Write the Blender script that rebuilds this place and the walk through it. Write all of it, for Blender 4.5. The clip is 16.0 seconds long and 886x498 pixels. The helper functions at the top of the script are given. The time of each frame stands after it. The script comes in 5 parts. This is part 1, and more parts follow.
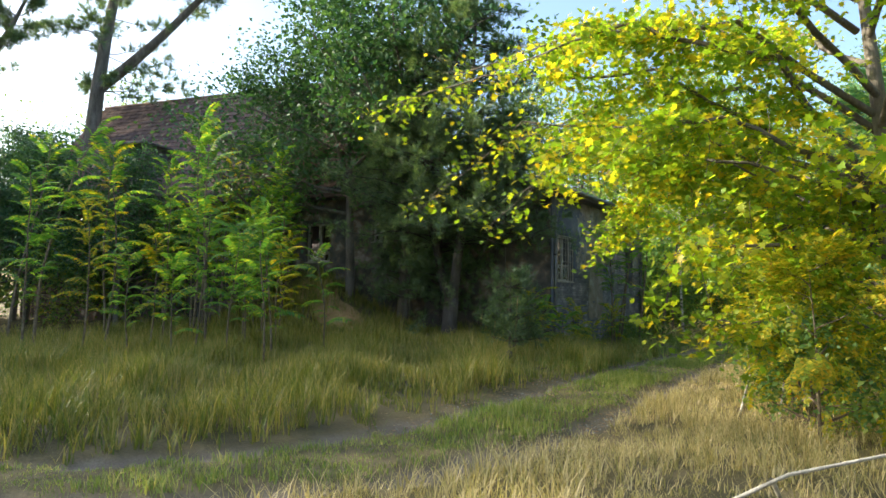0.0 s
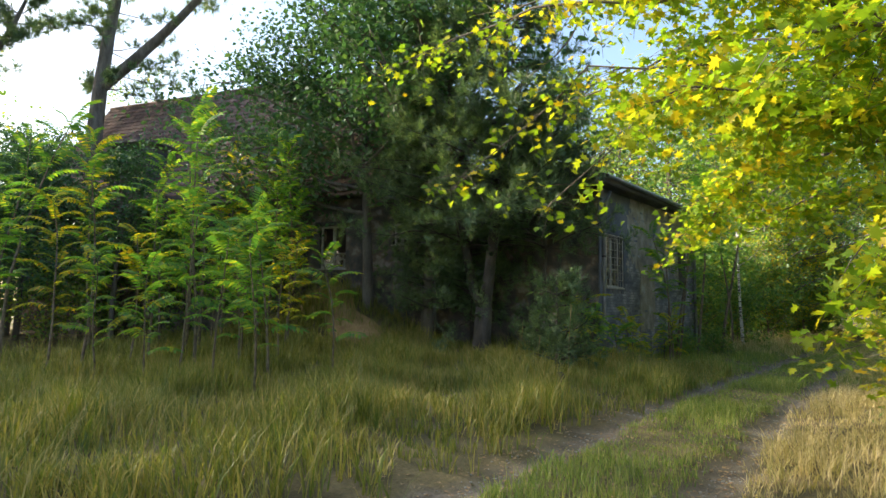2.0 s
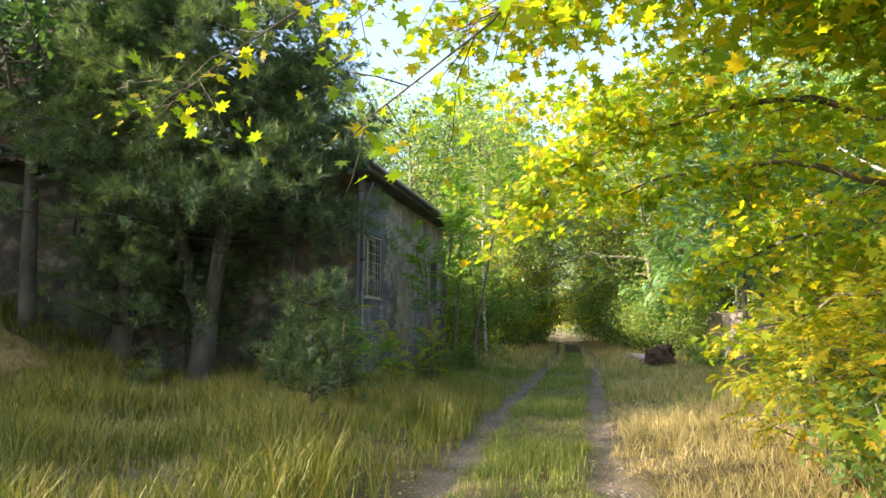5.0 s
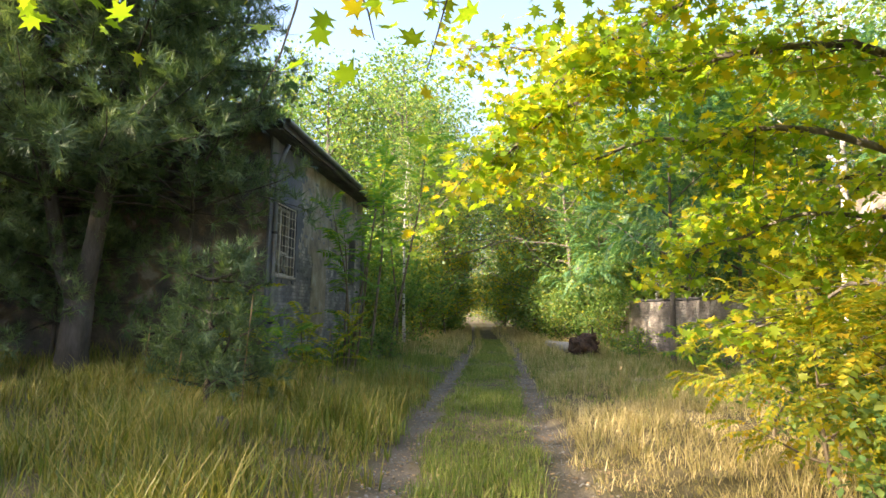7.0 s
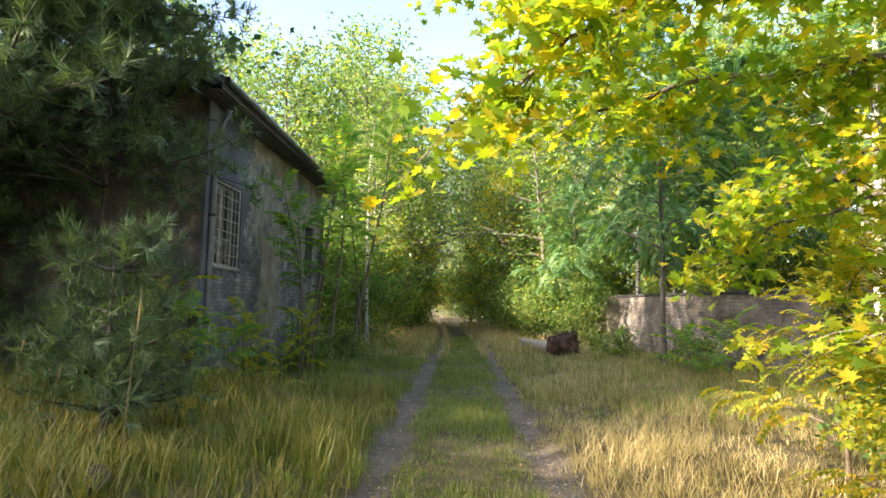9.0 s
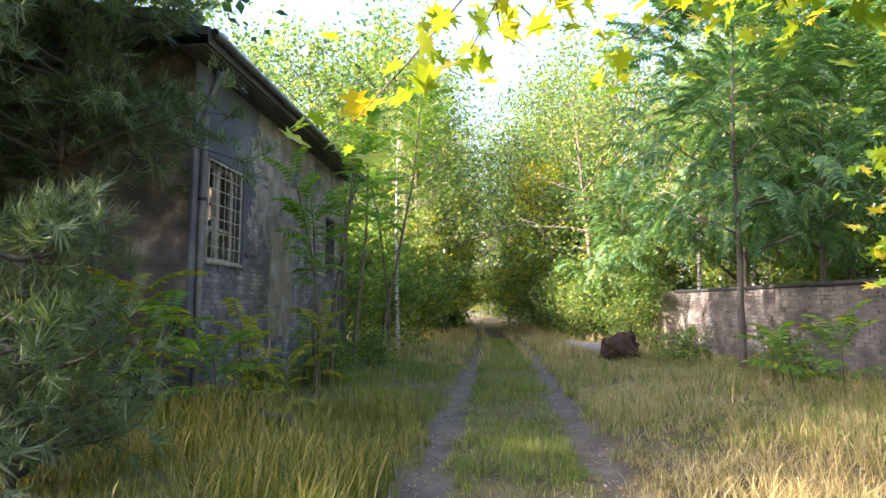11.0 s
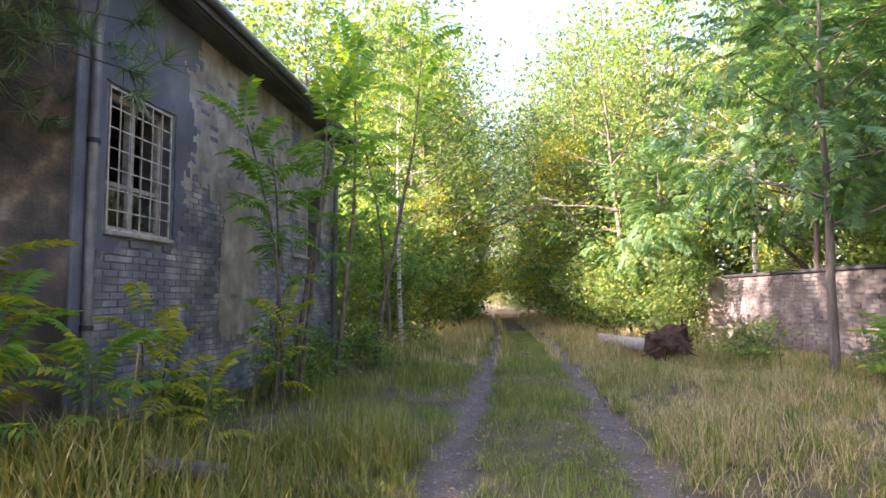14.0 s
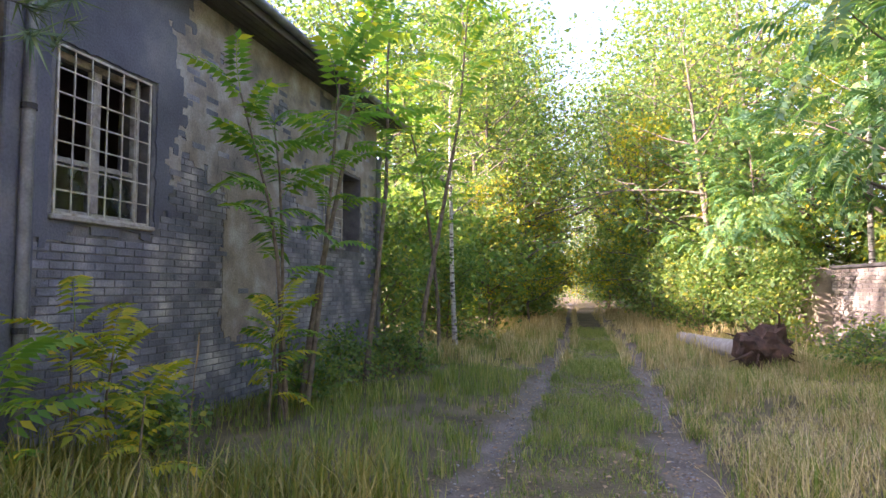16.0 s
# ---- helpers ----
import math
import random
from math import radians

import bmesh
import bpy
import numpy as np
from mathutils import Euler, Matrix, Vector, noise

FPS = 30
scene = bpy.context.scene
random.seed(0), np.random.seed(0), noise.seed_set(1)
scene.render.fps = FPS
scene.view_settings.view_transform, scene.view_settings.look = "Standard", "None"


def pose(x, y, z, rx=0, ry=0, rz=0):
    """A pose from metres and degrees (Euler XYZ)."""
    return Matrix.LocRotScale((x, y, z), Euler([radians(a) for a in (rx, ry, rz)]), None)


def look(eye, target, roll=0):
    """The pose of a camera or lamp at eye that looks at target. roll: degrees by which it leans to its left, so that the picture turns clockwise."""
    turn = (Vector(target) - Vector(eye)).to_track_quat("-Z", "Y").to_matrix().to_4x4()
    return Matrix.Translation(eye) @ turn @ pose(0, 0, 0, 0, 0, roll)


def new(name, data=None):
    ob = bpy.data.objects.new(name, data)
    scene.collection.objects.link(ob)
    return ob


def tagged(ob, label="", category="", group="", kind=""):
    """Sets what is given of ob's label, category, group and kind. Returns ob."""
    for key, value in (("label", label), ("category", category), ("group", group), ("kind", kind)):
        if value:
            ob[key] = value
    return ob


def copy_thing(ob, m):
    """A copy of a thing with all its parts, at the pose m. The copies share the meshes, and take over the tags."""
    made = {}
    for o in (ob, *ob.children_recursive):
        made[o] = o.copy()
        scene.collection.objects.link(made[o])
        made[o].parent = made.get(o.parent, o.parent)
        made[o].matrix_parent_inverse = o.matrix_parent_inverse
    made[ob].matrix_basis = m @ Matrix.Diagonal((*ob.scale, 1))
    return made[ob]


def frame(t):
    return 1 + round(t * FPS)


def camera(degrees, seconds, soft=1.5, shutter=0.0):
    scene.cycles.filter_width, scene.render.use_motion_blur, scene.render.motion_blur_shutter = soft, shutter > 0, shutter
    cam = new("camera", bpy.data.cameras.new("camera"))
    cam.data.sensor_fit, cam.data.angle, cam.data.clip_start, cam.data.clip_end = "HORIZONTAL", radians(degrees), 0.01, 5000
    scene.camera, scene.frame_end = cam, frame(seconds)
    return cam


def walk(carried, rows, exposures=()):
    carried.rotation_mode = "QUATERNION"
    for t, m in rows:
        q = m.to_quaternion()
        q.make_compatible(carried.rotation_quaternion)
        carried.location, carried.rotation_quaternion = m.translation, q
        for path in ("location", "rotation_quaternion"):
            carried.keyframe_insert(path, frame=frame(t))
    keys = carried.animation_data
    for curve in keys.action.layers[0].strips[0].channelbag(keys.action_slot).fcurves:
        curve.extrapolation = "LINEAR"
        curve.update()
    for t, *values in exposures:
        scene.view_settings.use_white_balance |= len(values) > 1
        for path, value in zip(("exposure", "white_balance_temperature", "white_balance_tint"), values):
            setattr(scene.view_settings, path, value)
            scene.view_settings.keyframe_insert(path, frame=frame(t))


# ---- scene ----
cam = camera(70.3, 16.0)
PATH = [
    (0, (4.741, -15.841, 1.618), (3.573, -14.224, 1.769), 1.0),
    (0.5, (4.326, -15.316, 1.622), (2.967, -13.856, 1.771), 0.8),
    (1, (3.923, -14.804, 1.623), (2.491, -13.417, 1.777), 0.8),
    (1.5, (3.509, -14.323, 1.606), (2.149, -12.866, 1.773), 0.7),
    (2, (3.056, -13.812, 1.593), (1.829, -12.243, 1.776), 0.6),
    (2.5, (2.635, -13.278, 1.579), (1.506, -11.640, 1.777), 0.6),
    (3, (2.251, -12.749, 1.551), (1.275, -11.018, 1.771), 0.7),
    (3.5, (1.883, -12.263, 1.550), (0.974, -10.497, 1.779), 0.4),
    (4, (1.510, -11.773, 1.570), (0.700, -9.959, 1.799), 0.2),
    (4.5, (1.196, -11.372, 1.554), (0.569, -9.488, 1.792), 0.1),
    (5, (0.981, -11.005, 1.559), (0.527, -9.072, 1.797), -0.0),
    (5.2, (0.907, -10.874, 1.553), (0.543, -8.922, 1.790), 0.4),
    (7.5, (0.356, -9.275, 1.579), (0.243, -7.286, 1.764), 1.3),
    (8, (0.323, -8.823, 1.611), (0.294, -6.832, 1.794), 1.4),
    (8.5, (0.243, -8.321, 1.627), (0.180, -6.330, 1.799), 1.3),
    (9, (0.152, -7.847, 1.614), (0.087, -5.855, 1.789), 1.3),
    (9.5, (0.058, -7.400, 1.584), (-0.080, -5.413, 1.766), 1.5),
    (9.7, (0.048, -7.199, 1.587), (-0.116, -5.214, 1.771), 0.9),
    (11.8, (-0.027, -5.016, 1.577), (-0.192, -3.028, 1.727), -0.0),
    (12, (-0.050, -4.833, 1.563), (-0.188, -2.843, 1.706), 0.0),
    (12.5, (-0.114, -4.383, 1.563), (-0.214, -2.391, 1.707), -0.0),
    (13, (-0.116, -3.906, 1.582), (-0.235, -1.915, 1.723), -0.1),
    (13.5, (-0.108, -3.455, 1.564), (-0.324, -1.472, 1.713), -0.1),
    (14, (-0.071, -3.011, 1.525), (-0.296, -1.029, 1.673), -0.1),
    (14.5, (-0.028, -2.580, 1.545), (-0.269, -0.600, 1.691), -0.1),
    (15, (0.052, -2.185, 1.569), (-0.213, -0.208, 1.722), -0.1),
    (15.5, (0.233, -1.817, 1.586), (-0.147, 0.141, 1.731), -0.2),
    (16, (0.347, -1.486, 1.550), (-0.134, 0.451, 1.676), -0.1),
]
EXPOSURES = [(0.0, 1.65, 6100, 8), (1.0, 1.75, 6200, 8), (2.0, 1.6, 6300, 9), (3.0, 1.85, 6600, 10), (5.0, 2.2, 6700, 13), (7.5, 2.15, 6750, 17), (9.5, 2.25, 6500, 17), (12.0, 2.6, 6100, 34), (16.0, 2.72, 6250, 40)]
walk(cam, [(t, look(eye, target, roll)) for t, eye, target, roll in PATH], EXPOSURES)

# ---- sky, sun ----
SUN_FROM = Vector((-0.84, -0.38, 0.40)).normalized()
world = bpy.data.worlds.new("sky")
scene.world = world
world.use_nodes = True
wn = world.node_tree.nodes
sky = wn.new("ShaderNodeTexSky")
sky.sky_type = "NISHITA"
sky.sun_disc = False
sky.sun_elevation = math.asin(SUN_FROM.z)
sky.sun_rotation = math.atan2(SUN_FROM.x, SUN_FROM.y)
sky.dust_density = 3.0
wn["Background"].inputs["Strength"].default_value = 0.15
world.node_tree.links.new(sky.outputs[0], wn["Background"].inputs[0])
sun = new("sun", bpy.data.lights.new("sun", "SUN"))
sun.data.energy, sun.data.angle, sun.data.color = 5.0, radians(0.5), (1.0, 0.86, 0.62)
sun.matrix_world = look(SUN_FROM * 100, (0, 0, 0))
rng = np.random.default_rng(7)


# ---- materials ----
def material(name):
    m = bpy.data.materials.new(name)
    m.use_nodes = True
    t = m.node_tree
    return m, t, t.nodes["Principled BSDF"], t.nodes["Material Output"]


def node(t, kind, **values):
    n = t.nodes.new("ShaderNode" + kind)
    for k, v in values.items():
        n.inputs[k].default_value = v
    return n


def ramp(t, source, stops):
    r = t.nodes.new("ShaderNodeValToRGB")
    e = r.color_ramp.elements
    while len(e) < len(stops):
        e.new(0.5)
    for el, (p, c) in zip(e, stops):
        el.position, el.color = p, (*c, 1)
    t.links.new(source, r.inputs[0])
    return r.outputs[0]


def coords(t, scale=(1, 1, 1)):
    c = t.nodes.new("ShaderNodeNewGeometry")
    m = t.nodes.new("ShaderNodeMapping")
    m.inputs["Scale"].default_value = scale
    t.links.new(c.outputs["Position"], m.inputs["Vector"])
    return m.outputs[0]


def mixed(t, fac, a, b, how="MIX"):
    m = t.nodes.new("ShaderNodeMixRGB")
    m.blend_type = how
    for sock, v in ((m.inputs[0], fac), (m.inputs[1], a), (m.inputs[2], b)):
        if isinstance(v, (int, float)):
            sock.default_value = v
        elif isinstance(v, tuple):
            sock.default_value = (*v, 1)
        else:
            t.links.new(v, sock)
    return m.outputs[0]


def noisy(t, scale, detail=5.0, stretch=(1, 1, 1)):
    n = node(t, "TexNoise", Scale=scale, Detail=detail)
    t.links.new(coords(t, stretch), n.inputs["Vector"])
    return n.outputs["Fac"]


def relief(t, bsdf, height, strength=0.5, distance=0.02):
    b = node(t, "Bump", Strength=strength, Distance=distance)
    t.links.new(height, b.inputs["Height"])
    t.links.new(b.outputs[0], bsdf.inputs["Normal"])


def surface(name, stops, scale=6.0, fine=60.0, rough=0.85, bump=0.5, stretch=(1, 1, 1), metal=0.0, depth=0.02, random_amount=0.0):
    """A matt surface with stains at one scale and grain at another."""
    m, t, b, _ = material(name)
    col = ramp(t, noisy(t, scale, 6.0, stretch), stops)
    grain = noisy(t, fine, 4.0, stretch)
    col = mixed(t, 0.35, col, ramp(t, grain, [(0.3, (0.25, 0.25, 0.25)), (0.7, (1, 1, 1))]), "MULTIPLY")
    if random_amount:
        oi = t.nodes.new("ShaderNodeObjectInfo")
        isl = t.nodes.new("ShaderNodeNewGeometry")
        add = node(t, "Math")
        add.operation = "ADD"
        t.links.new(oi.outputs["Random"], add.inputs[0])
        t.links.new(isl.outputs["Random Per Island"], add.inputs[1])
        fr = node(t, "Math")
        fr.operation = "FRACT"
        t.links.new(add.outputs[0], fr.inputs[0])
        col = mixed(t, random_amount, col, ramp(t, fr.outputs[0], [(0, (0.35, 0.35, 0.38)), (0.6, (0.9, 0.88, 0.86)), (1, (1.5, 1.45, 1.4))]), "MULTIPLY")
    t.links.new(col, b.inputs["Base Color"])
    b.inputs["Roughness"].default_value = rough
    b.inputs["Metallic"].default_value = metal
    relief(t, b, grain, bump, depth)
    return m


def leafy(name, stops, translucent=0.45, gloss=0.12, glow=(1.35, 1.45, 0.6)):
    """Thin leaves: matt and translucent, with the colour changing from leaf to leaf."""
    m, t, b, out = material(name)
    g = t.nodes.new("ShaderNodeNewGeometry")
    patch = noisy(t, 0.9, 2.0)
    add = node(t, "Math")
    add.operation = "MULTIPLY_ADD"
    t.links.new(g.outputs["Random Per Island"], add.inputs[0])
    add.inputs[1].default_value = 0.65
    sub = node(t, "Math")
    sub.operation = "MULTIPLY"
    t.links.new(patch, sub.inputs[0])
    sub.inputs[1].default_value = 0.45
    t.links.new(sub.outputs[0], add.inputs[2])
    col = ramp(t, add.outputs[0], stops)
    t.links.new(col, b.inputs["Base Color"])
    b.inputs["Roughness"].default_value = 0.45
    b.inputs["Specular IOR Level"].default_value = gloss * 3
    tr = t.nodes.new("ShaderNodeBsdfTranslucent")
    t.links.new(mixed(t, 1.0, col, glow, "MULTIPLY"), tr.inputs["Color"])
    mx = node(t, "MixShader", Fac=translucent)
    t.links.new(b.outputs[0], mx.inputs[1])
    t.links.new(tr.outputs[0], mx.inputs[2])
    t.links.new(mx.outputs[0], out.inputs["Surface"])
    return m


MAPLE = leafy("maple_leaf", [(0.1, (0.11, 0.209, 0.0275)), (0.5, (0.187, 0.286, 0.033)), (0.72, (0.33, 0.363, 0.033)), (0.9, (0.55, 0.396, 0.033))], 0.6, glow=(1.8, 1.75, 0.45))
AILANTHUS = leafy("pinnate_leaf", [(0.1, (0.0719, 0.186, 0.0431)), (0.5, (0.129, 0.273, 0.0504)), (0.8, (0.259, 0.359, 0.0431)), (0.93, (0.646, 0.517, 0.0431))], 0.5)
YELLOWING = leafy("yellowing_leaf", [(0.1, (0.105, 0.189, 0.0315)), (0.45, (0.231, 0.284, 0.0315)), (0.75, (0.441, 0.378, 0.0315)), (0.95, (0.525, 0.315, 0.0315))], 0.5, glow=(1.8, 1.75, 0.45))
FOREST = leafy("forest_leaf", [(0.1, (0.071, 0.142, 0.056)), (0.5, (0.129, 0.228, 0.078)), (0.8, (0.245, 0.308, 0.078)), (0.95, (0.515, 0.419, 0.067))], 0.5)
TEAL = leafy("bluish_pinnate_leaf", [(0.1, (0.056, 0.149, 0.077)), (0.6, (0.105, 0.223, 0.105)), (0.85, (0.196, 0.297, 0.084)), (0.95, (0.504, 0.446, 0.070))], 0.42)
IVY = leafy("dark_leaf", [(0.1, (0.033, 0.086, 0.042)), (0.6, (0.066, 0.138, 0.063)), (0.95, (0.121, 0.196, 0.070))], 0.3)
NEEDLE = leafy("pine_needle", [(0.1, (0.06, 0.105, 0.055)), (0.6, (0.12, 0.18, 0.09)), (0.95, (0.23, 0.28, 0.13))], 0.3)
GRASS_GREEN = leafy("green_grass", [(0.1, (0.0878, 0.15, 0.0351)), (0.5, (0.176, 0.246, 0.0527)), (0.75, (0.298, 0.316, 0.0878)), (0.95, (0.527, 0.439, 0.193))], 0.35)
GRASS_MIXED = leafy("yellow_green_grass", [(0.1, (0.0786, 0.122, 0.0257)), (0.4, (0.157, 0.186, 0.0358)), (0.7, (0.3, 0.257, 0.0715)), (0.95, (0.486, 0.372, 0.157))], 0.35)
GRASS_DRY = leafy("dry_grass", [(0.1, (0.169, 0.186, 0.0592)), (0.35, (0.338, 0.287, 0.127)), (0.7, (0.558, 0.439, 0.237)), (0.95, (0.75, 0.625, 0.389))], 0.3)
BARK = surface("grey_bark", [(0.3, (0.09, 0.075, 0.06)), (0.7, (0.22, 0.19, 0.16))], 5, 40, 0.95, 1.0, (1, 1, 0.25))
PINE_BARK = surface("pine_bark", [(0.3, (0.05, 0.04, 0.035)), (0.7, (0.13, 0.11, 0.095))], 6, 35, 0.95, 1.0, (1, 1, 0.3))
BIRCH = surface("birch_bark", [(0.38, (0.08, 0.07, 0.06)), (0.5, (0.62, 0.58, 0.52)), (0.8, (0.72, 0.70, 0.65))], 9, 60, 0.8, 0.5, (0.6, 0.6, 2.0))
TWIG = surface("twig_bark", [(0.3, (0.10, 0.075, 0.05)), (0.7, (0.28, 0.22, 0.16))], 12, 80, 0.9, 0.5)
DEAD = surface("bleached_wood", [(0.3, (0.25, 0.23, 0.20)), (0.7, (0.5, 0.47, 0.42))], 12, 80, 0.9, 0.7, (1, 1, 0.3))
ROTTEN = surface("rotten_wood", [(0.3, (0.035, 0.022, 0.016)), (0.7, (0.13, 0.075, 0.05))], 9, 60, 0.95, 1.0)
PLASTER = surface("grey_plaster", [(0.3, (0.10, 0.105, 0.13)), (0.55, (0.145, 0.15, 0.18)), (0.75, (0.24, 0.235, 0.245))], 1.6, 45, 0.9, 0.35)
OLD_PLASTER = surface("old_plaster", [(0.3, (0.06, 0.055, 0.055)), (0.5, (0.13, 0.115, 0.105)), (0.58, (0.22, 0.16, 0.12)), (0.66, (0.36, 0.32, 0.29))], 2.6, 30, 0.95, 0.6)
PALE = surface("pale_peeling_plaster", [(0.3, (0.20, 0.18, 0.16)), (0.5, (0.34, 0.285, 0.23)), (0.75, (0.50, 0.47, 0.44))], 3.0, 40, 0.9, 0.5)
MORTAR = surface("dirty_mortar", [(0.3, (0.10, 0.10, 0.11)), (0.7, (0.24, 0.23, 0.23))], 4, 60, 0.95, 0.6)
BRICK_GREY = surface("grey_painted_brick", [(0.28, (0.13, 0.135, 0.165)), (0.48, (0.22, 0.225, 0.26)), (0.6, (0.36, 0.35, 0.36)), (0.74, (0.62, 0.58, 0.55))], 2.2, 50, 0.9, 0.6, random_amount=0.45)
BRICK_PALE = surface("pale_brick", [(0.3, (0.12, 0.105, 0.10)), (0.5, (0.21, 0.185, 0.165)), (0.68, (0.40, 0.37, 0.34))], 1.8, 40, 0.95, 0.7, random_amount=0.4)
TILE = surface("clay_roof_tile", [(0.3, (0.13, 0.085, 0.075)), (0.7, (0.26, 0.16, 0.13))], 2, 30, 0.8, 0.4, random_amount=0.5)
TAR = surface("dark_roofing_felt", [(0.3, (0.035, 0.035, 0.04)), (0.7, (0.08, 0.08, 0.085))], 3, 50, 0.85, 0.5)
DARK_WOOD = surface("weathered_dark_board", [(0.3, (0.06, 0.055, 0.055)), (0.7, (0.15, 0.14, 0.135))], 4, 60, 0.9, 0.6, (1, 0.3, 1))
WINDOW_WOOD = surface("flaking_window_paint", [(0.3, (0.26, 0.23, 0.20)), (0.6, (0.48, 0.44, 0.39))], 10, 80, 0.8, 0.5)
BAR = surface("whitish_rusty_bars", [(0.3, (0.36, 0.30, 0.22)), (0.6, (0.62, 0.58, 0.50))], 14, 90, 0.6, 0.3)
ZINC = surface("dull_zinc", [(0.3, (0.16, 0.16, 0.17)), (0.7, (0.30, 0.30, 0.31))], 5, 50, 0.55, 0.2, metal=0.5)
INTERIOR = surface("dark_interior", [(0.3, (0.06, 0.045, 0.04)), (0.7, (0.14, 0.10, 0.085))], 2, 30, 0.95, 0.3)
# light ochre that puts the sun on the mound into the colour
SUN_STREAK = surface("sun_streak_sand", [(0.3, (0.32, 0.19, 0.08)), (0.7, (0.55, 0.36, 0.18))], 3, 30, 0.95, 0.9)
STONE = surface("grey_stone", [(0.3, (0.22, 0.21, 0.2)), (0.7, (0.45, 0.43, 0.4))], 8, 60, 0.9, 0.6)
LITTER = surface("dead_leaf", [(0.3, (0.26, 0.15, 0.07)), (0.7, (0.5, 0.36, 0.2))], 5, 60, 0.8, 0.3, random_amount=0.4)
GLASS, gt, gb, _ = material("dusty_glass")
gb.inputs["Base Color"].default_value = (0.7, 0.72, 0.72, 1)
gb.inputs["Roughness"].default_value = 0.12
gb.inputs["Transmission Weight"].default_value = 1.0
gt.links.new(ramp(gt, noisy(gt, 5), [(0.3, (0.05, 0.05, 0.05)), (0.7, (0.4, 0.4, 0.4))]), gb.inputs["Roughness"])

# ground: leaf litter and thin soil, worn to gravel in the wheel ruts
GROUND, t, b, _ = material("woodland_soil")
soil = ramp(t, noisy(t, 1.2, 8), [(0.3, (0.07, 0.06, 0.03)), (0.5, (0.14, 0.115, 0.055)), (0.7, (0.24, 0.19, 0.10))])
soil = mixed(t, 0.5, soil, ramp(t, noisy(t, 25, 6), [(0.3, (0.3, 0.28, 0.2)), (0.7, (1.2, 1.1, 0.9))]), "MULTIPLY")
gravel = ramp(t, noisy(t, 2.0, 8), [(0.3, (0.11, 0.09, 0.07)), (0.6, (0.20, 0.165, 0.13)), (0.8, (0.31, 0.265, 0.22))])
gravel = mixed(t, 0.5, gravel, ramp(t, noisy(t, 45, 4), [(0.35, (0.4, 0.4, 0.4)), (0.65, (1.2, 1.2, 1.2))]), "MULTIPLY")
wear = t.nodes.new("ShaderNodeAttribute")
wear.attribute_name = "wear"
edge = mixed(t, 0.35, wear.outputs["Color"], noisy(t, 9, 5), "OVERLAY")
t.links.new(mixed(t, edge, soil, gravel), b.inputs["Base Color"])
b.inputs["Roughness"].default_value = 0.95
relief(t, b, noisy(t, 30, 6), 0.8, 0.03)


# ---- mesh helpers ----
def mesh(name, verts, faces, mat, smooth=False):
    me = bpy.data.meshes.new(name)
    v = np.asarray(verts, dtype=np.float32).reshape(-1, 3)
    if isinstance(faces, np.ndarray):
        n, k = faces.shape
        me.vertices.add(len(v))
        me.vertices.foreach_set("co", v.ravel())
        me.loops.add(n * k)
        me.loops.foreach_set("vertex_index", faces.astype(np.int32).ravel())
        me.polygons.add(n)
        me.polygons.foreach_set("loop_start", np.arange(0, n * k, k, dtype=np.int32))
        me.update(calc_edges=True)
    else:
        me.from_pydata([tuple(p) for p in v], [], faces)
    if smooth:
        me.polygons.foreach_set("use_smooth", [True] * len(me.polygons))
    if mat:
        me.materials.append(mat)
    return me


def part(name, data, parent, label="", kind=""):
    ob = new(name, data)
    ob.parent = parent
    return tagged(ob, label, "", "", kind)


def thing(name, label, category, at=(0, 0, 0), group="", kind=""):
    ob = new(name)
    ob.location = at
    return tagged(ob, label, category, group, kind)


class Build:
    """Collects boxes, tubes and quads into one mesh."""
    def __init__(self):
        self.v, self.f = [], []

    def box(self, a, b, bevel=0.0):
        (x0, y0, z0), (x1, y1, z1) = a, b
        n, c = len(self.v), bevel
        if not c:
            self.v += [(x, y, z) for z in (z0, z1) for y in (y0, y1) for x in (x0, x1)]
            self.f += [tuple(n + i for i in q) for q in ((0, 2, 3, 1), (4, 5, 7, 6), (0, 1, 5, 4), (2, 6, 7, 3), (0, 4, 6, 2), (1, 3, 7, 5))]
            return self
        bm = bmesh.new()
        bmesh.ops.create_cube(bm, size=1, matrix=Matrix.LocRotScale(((x0 + x1) / 2, (y0 + y1) / 2, (z0 + z1) / 2), None, (x1 - x0, y1 - y0, z1 - z0)))
        bmesh.ops.bevel(bm, geom=bm.edges[:], offset=c, segments=1, affect="EDGES")
        bm.verts.index_update()
        self.v += [tuple(q.co) for q in bm.verts]
        self.f += [tuple(n + q.index for q in face.verts) for face in bm.faces]
        bm.free()
        return self

    def tube(self, points, radii, sides=6):
        n = len(self.v)
        pts = [Vector(p) for p in points]
        for i, p in enumerate(pts):
            d = (pts[min(i + 1, len(pts) - 1)] - pts[max(i - 1, 0)]).normalized()
            s = d.cross(Vector((0.31, 0.2, 0.93)) if abs(d.z) < 0.9 else Vector((1, 0.1, 0))).normalized()
            u = d.cross(s)
            for k in range(sides):
                a = 2 * math.pi * k / sides
                self.v.append(tuple(p + (s * math.cos(a) + u * math.sin(a)) * radii[i]))
        for i in range(len(pts) - 1):
            for k in range(sides):
                a, b = n + i * sides + k, n + i * sides + (k + 1) % sides
                self.f.append((a, b, b + sides, a + sides))
        self.f.append(tuple(n + (len(pts) - 1) * sides + k for k in range(sides)))
        return self

    def data(self, name, mat, smooth=False):
        return mesh(name, self.v, self.f, mat, smooth)


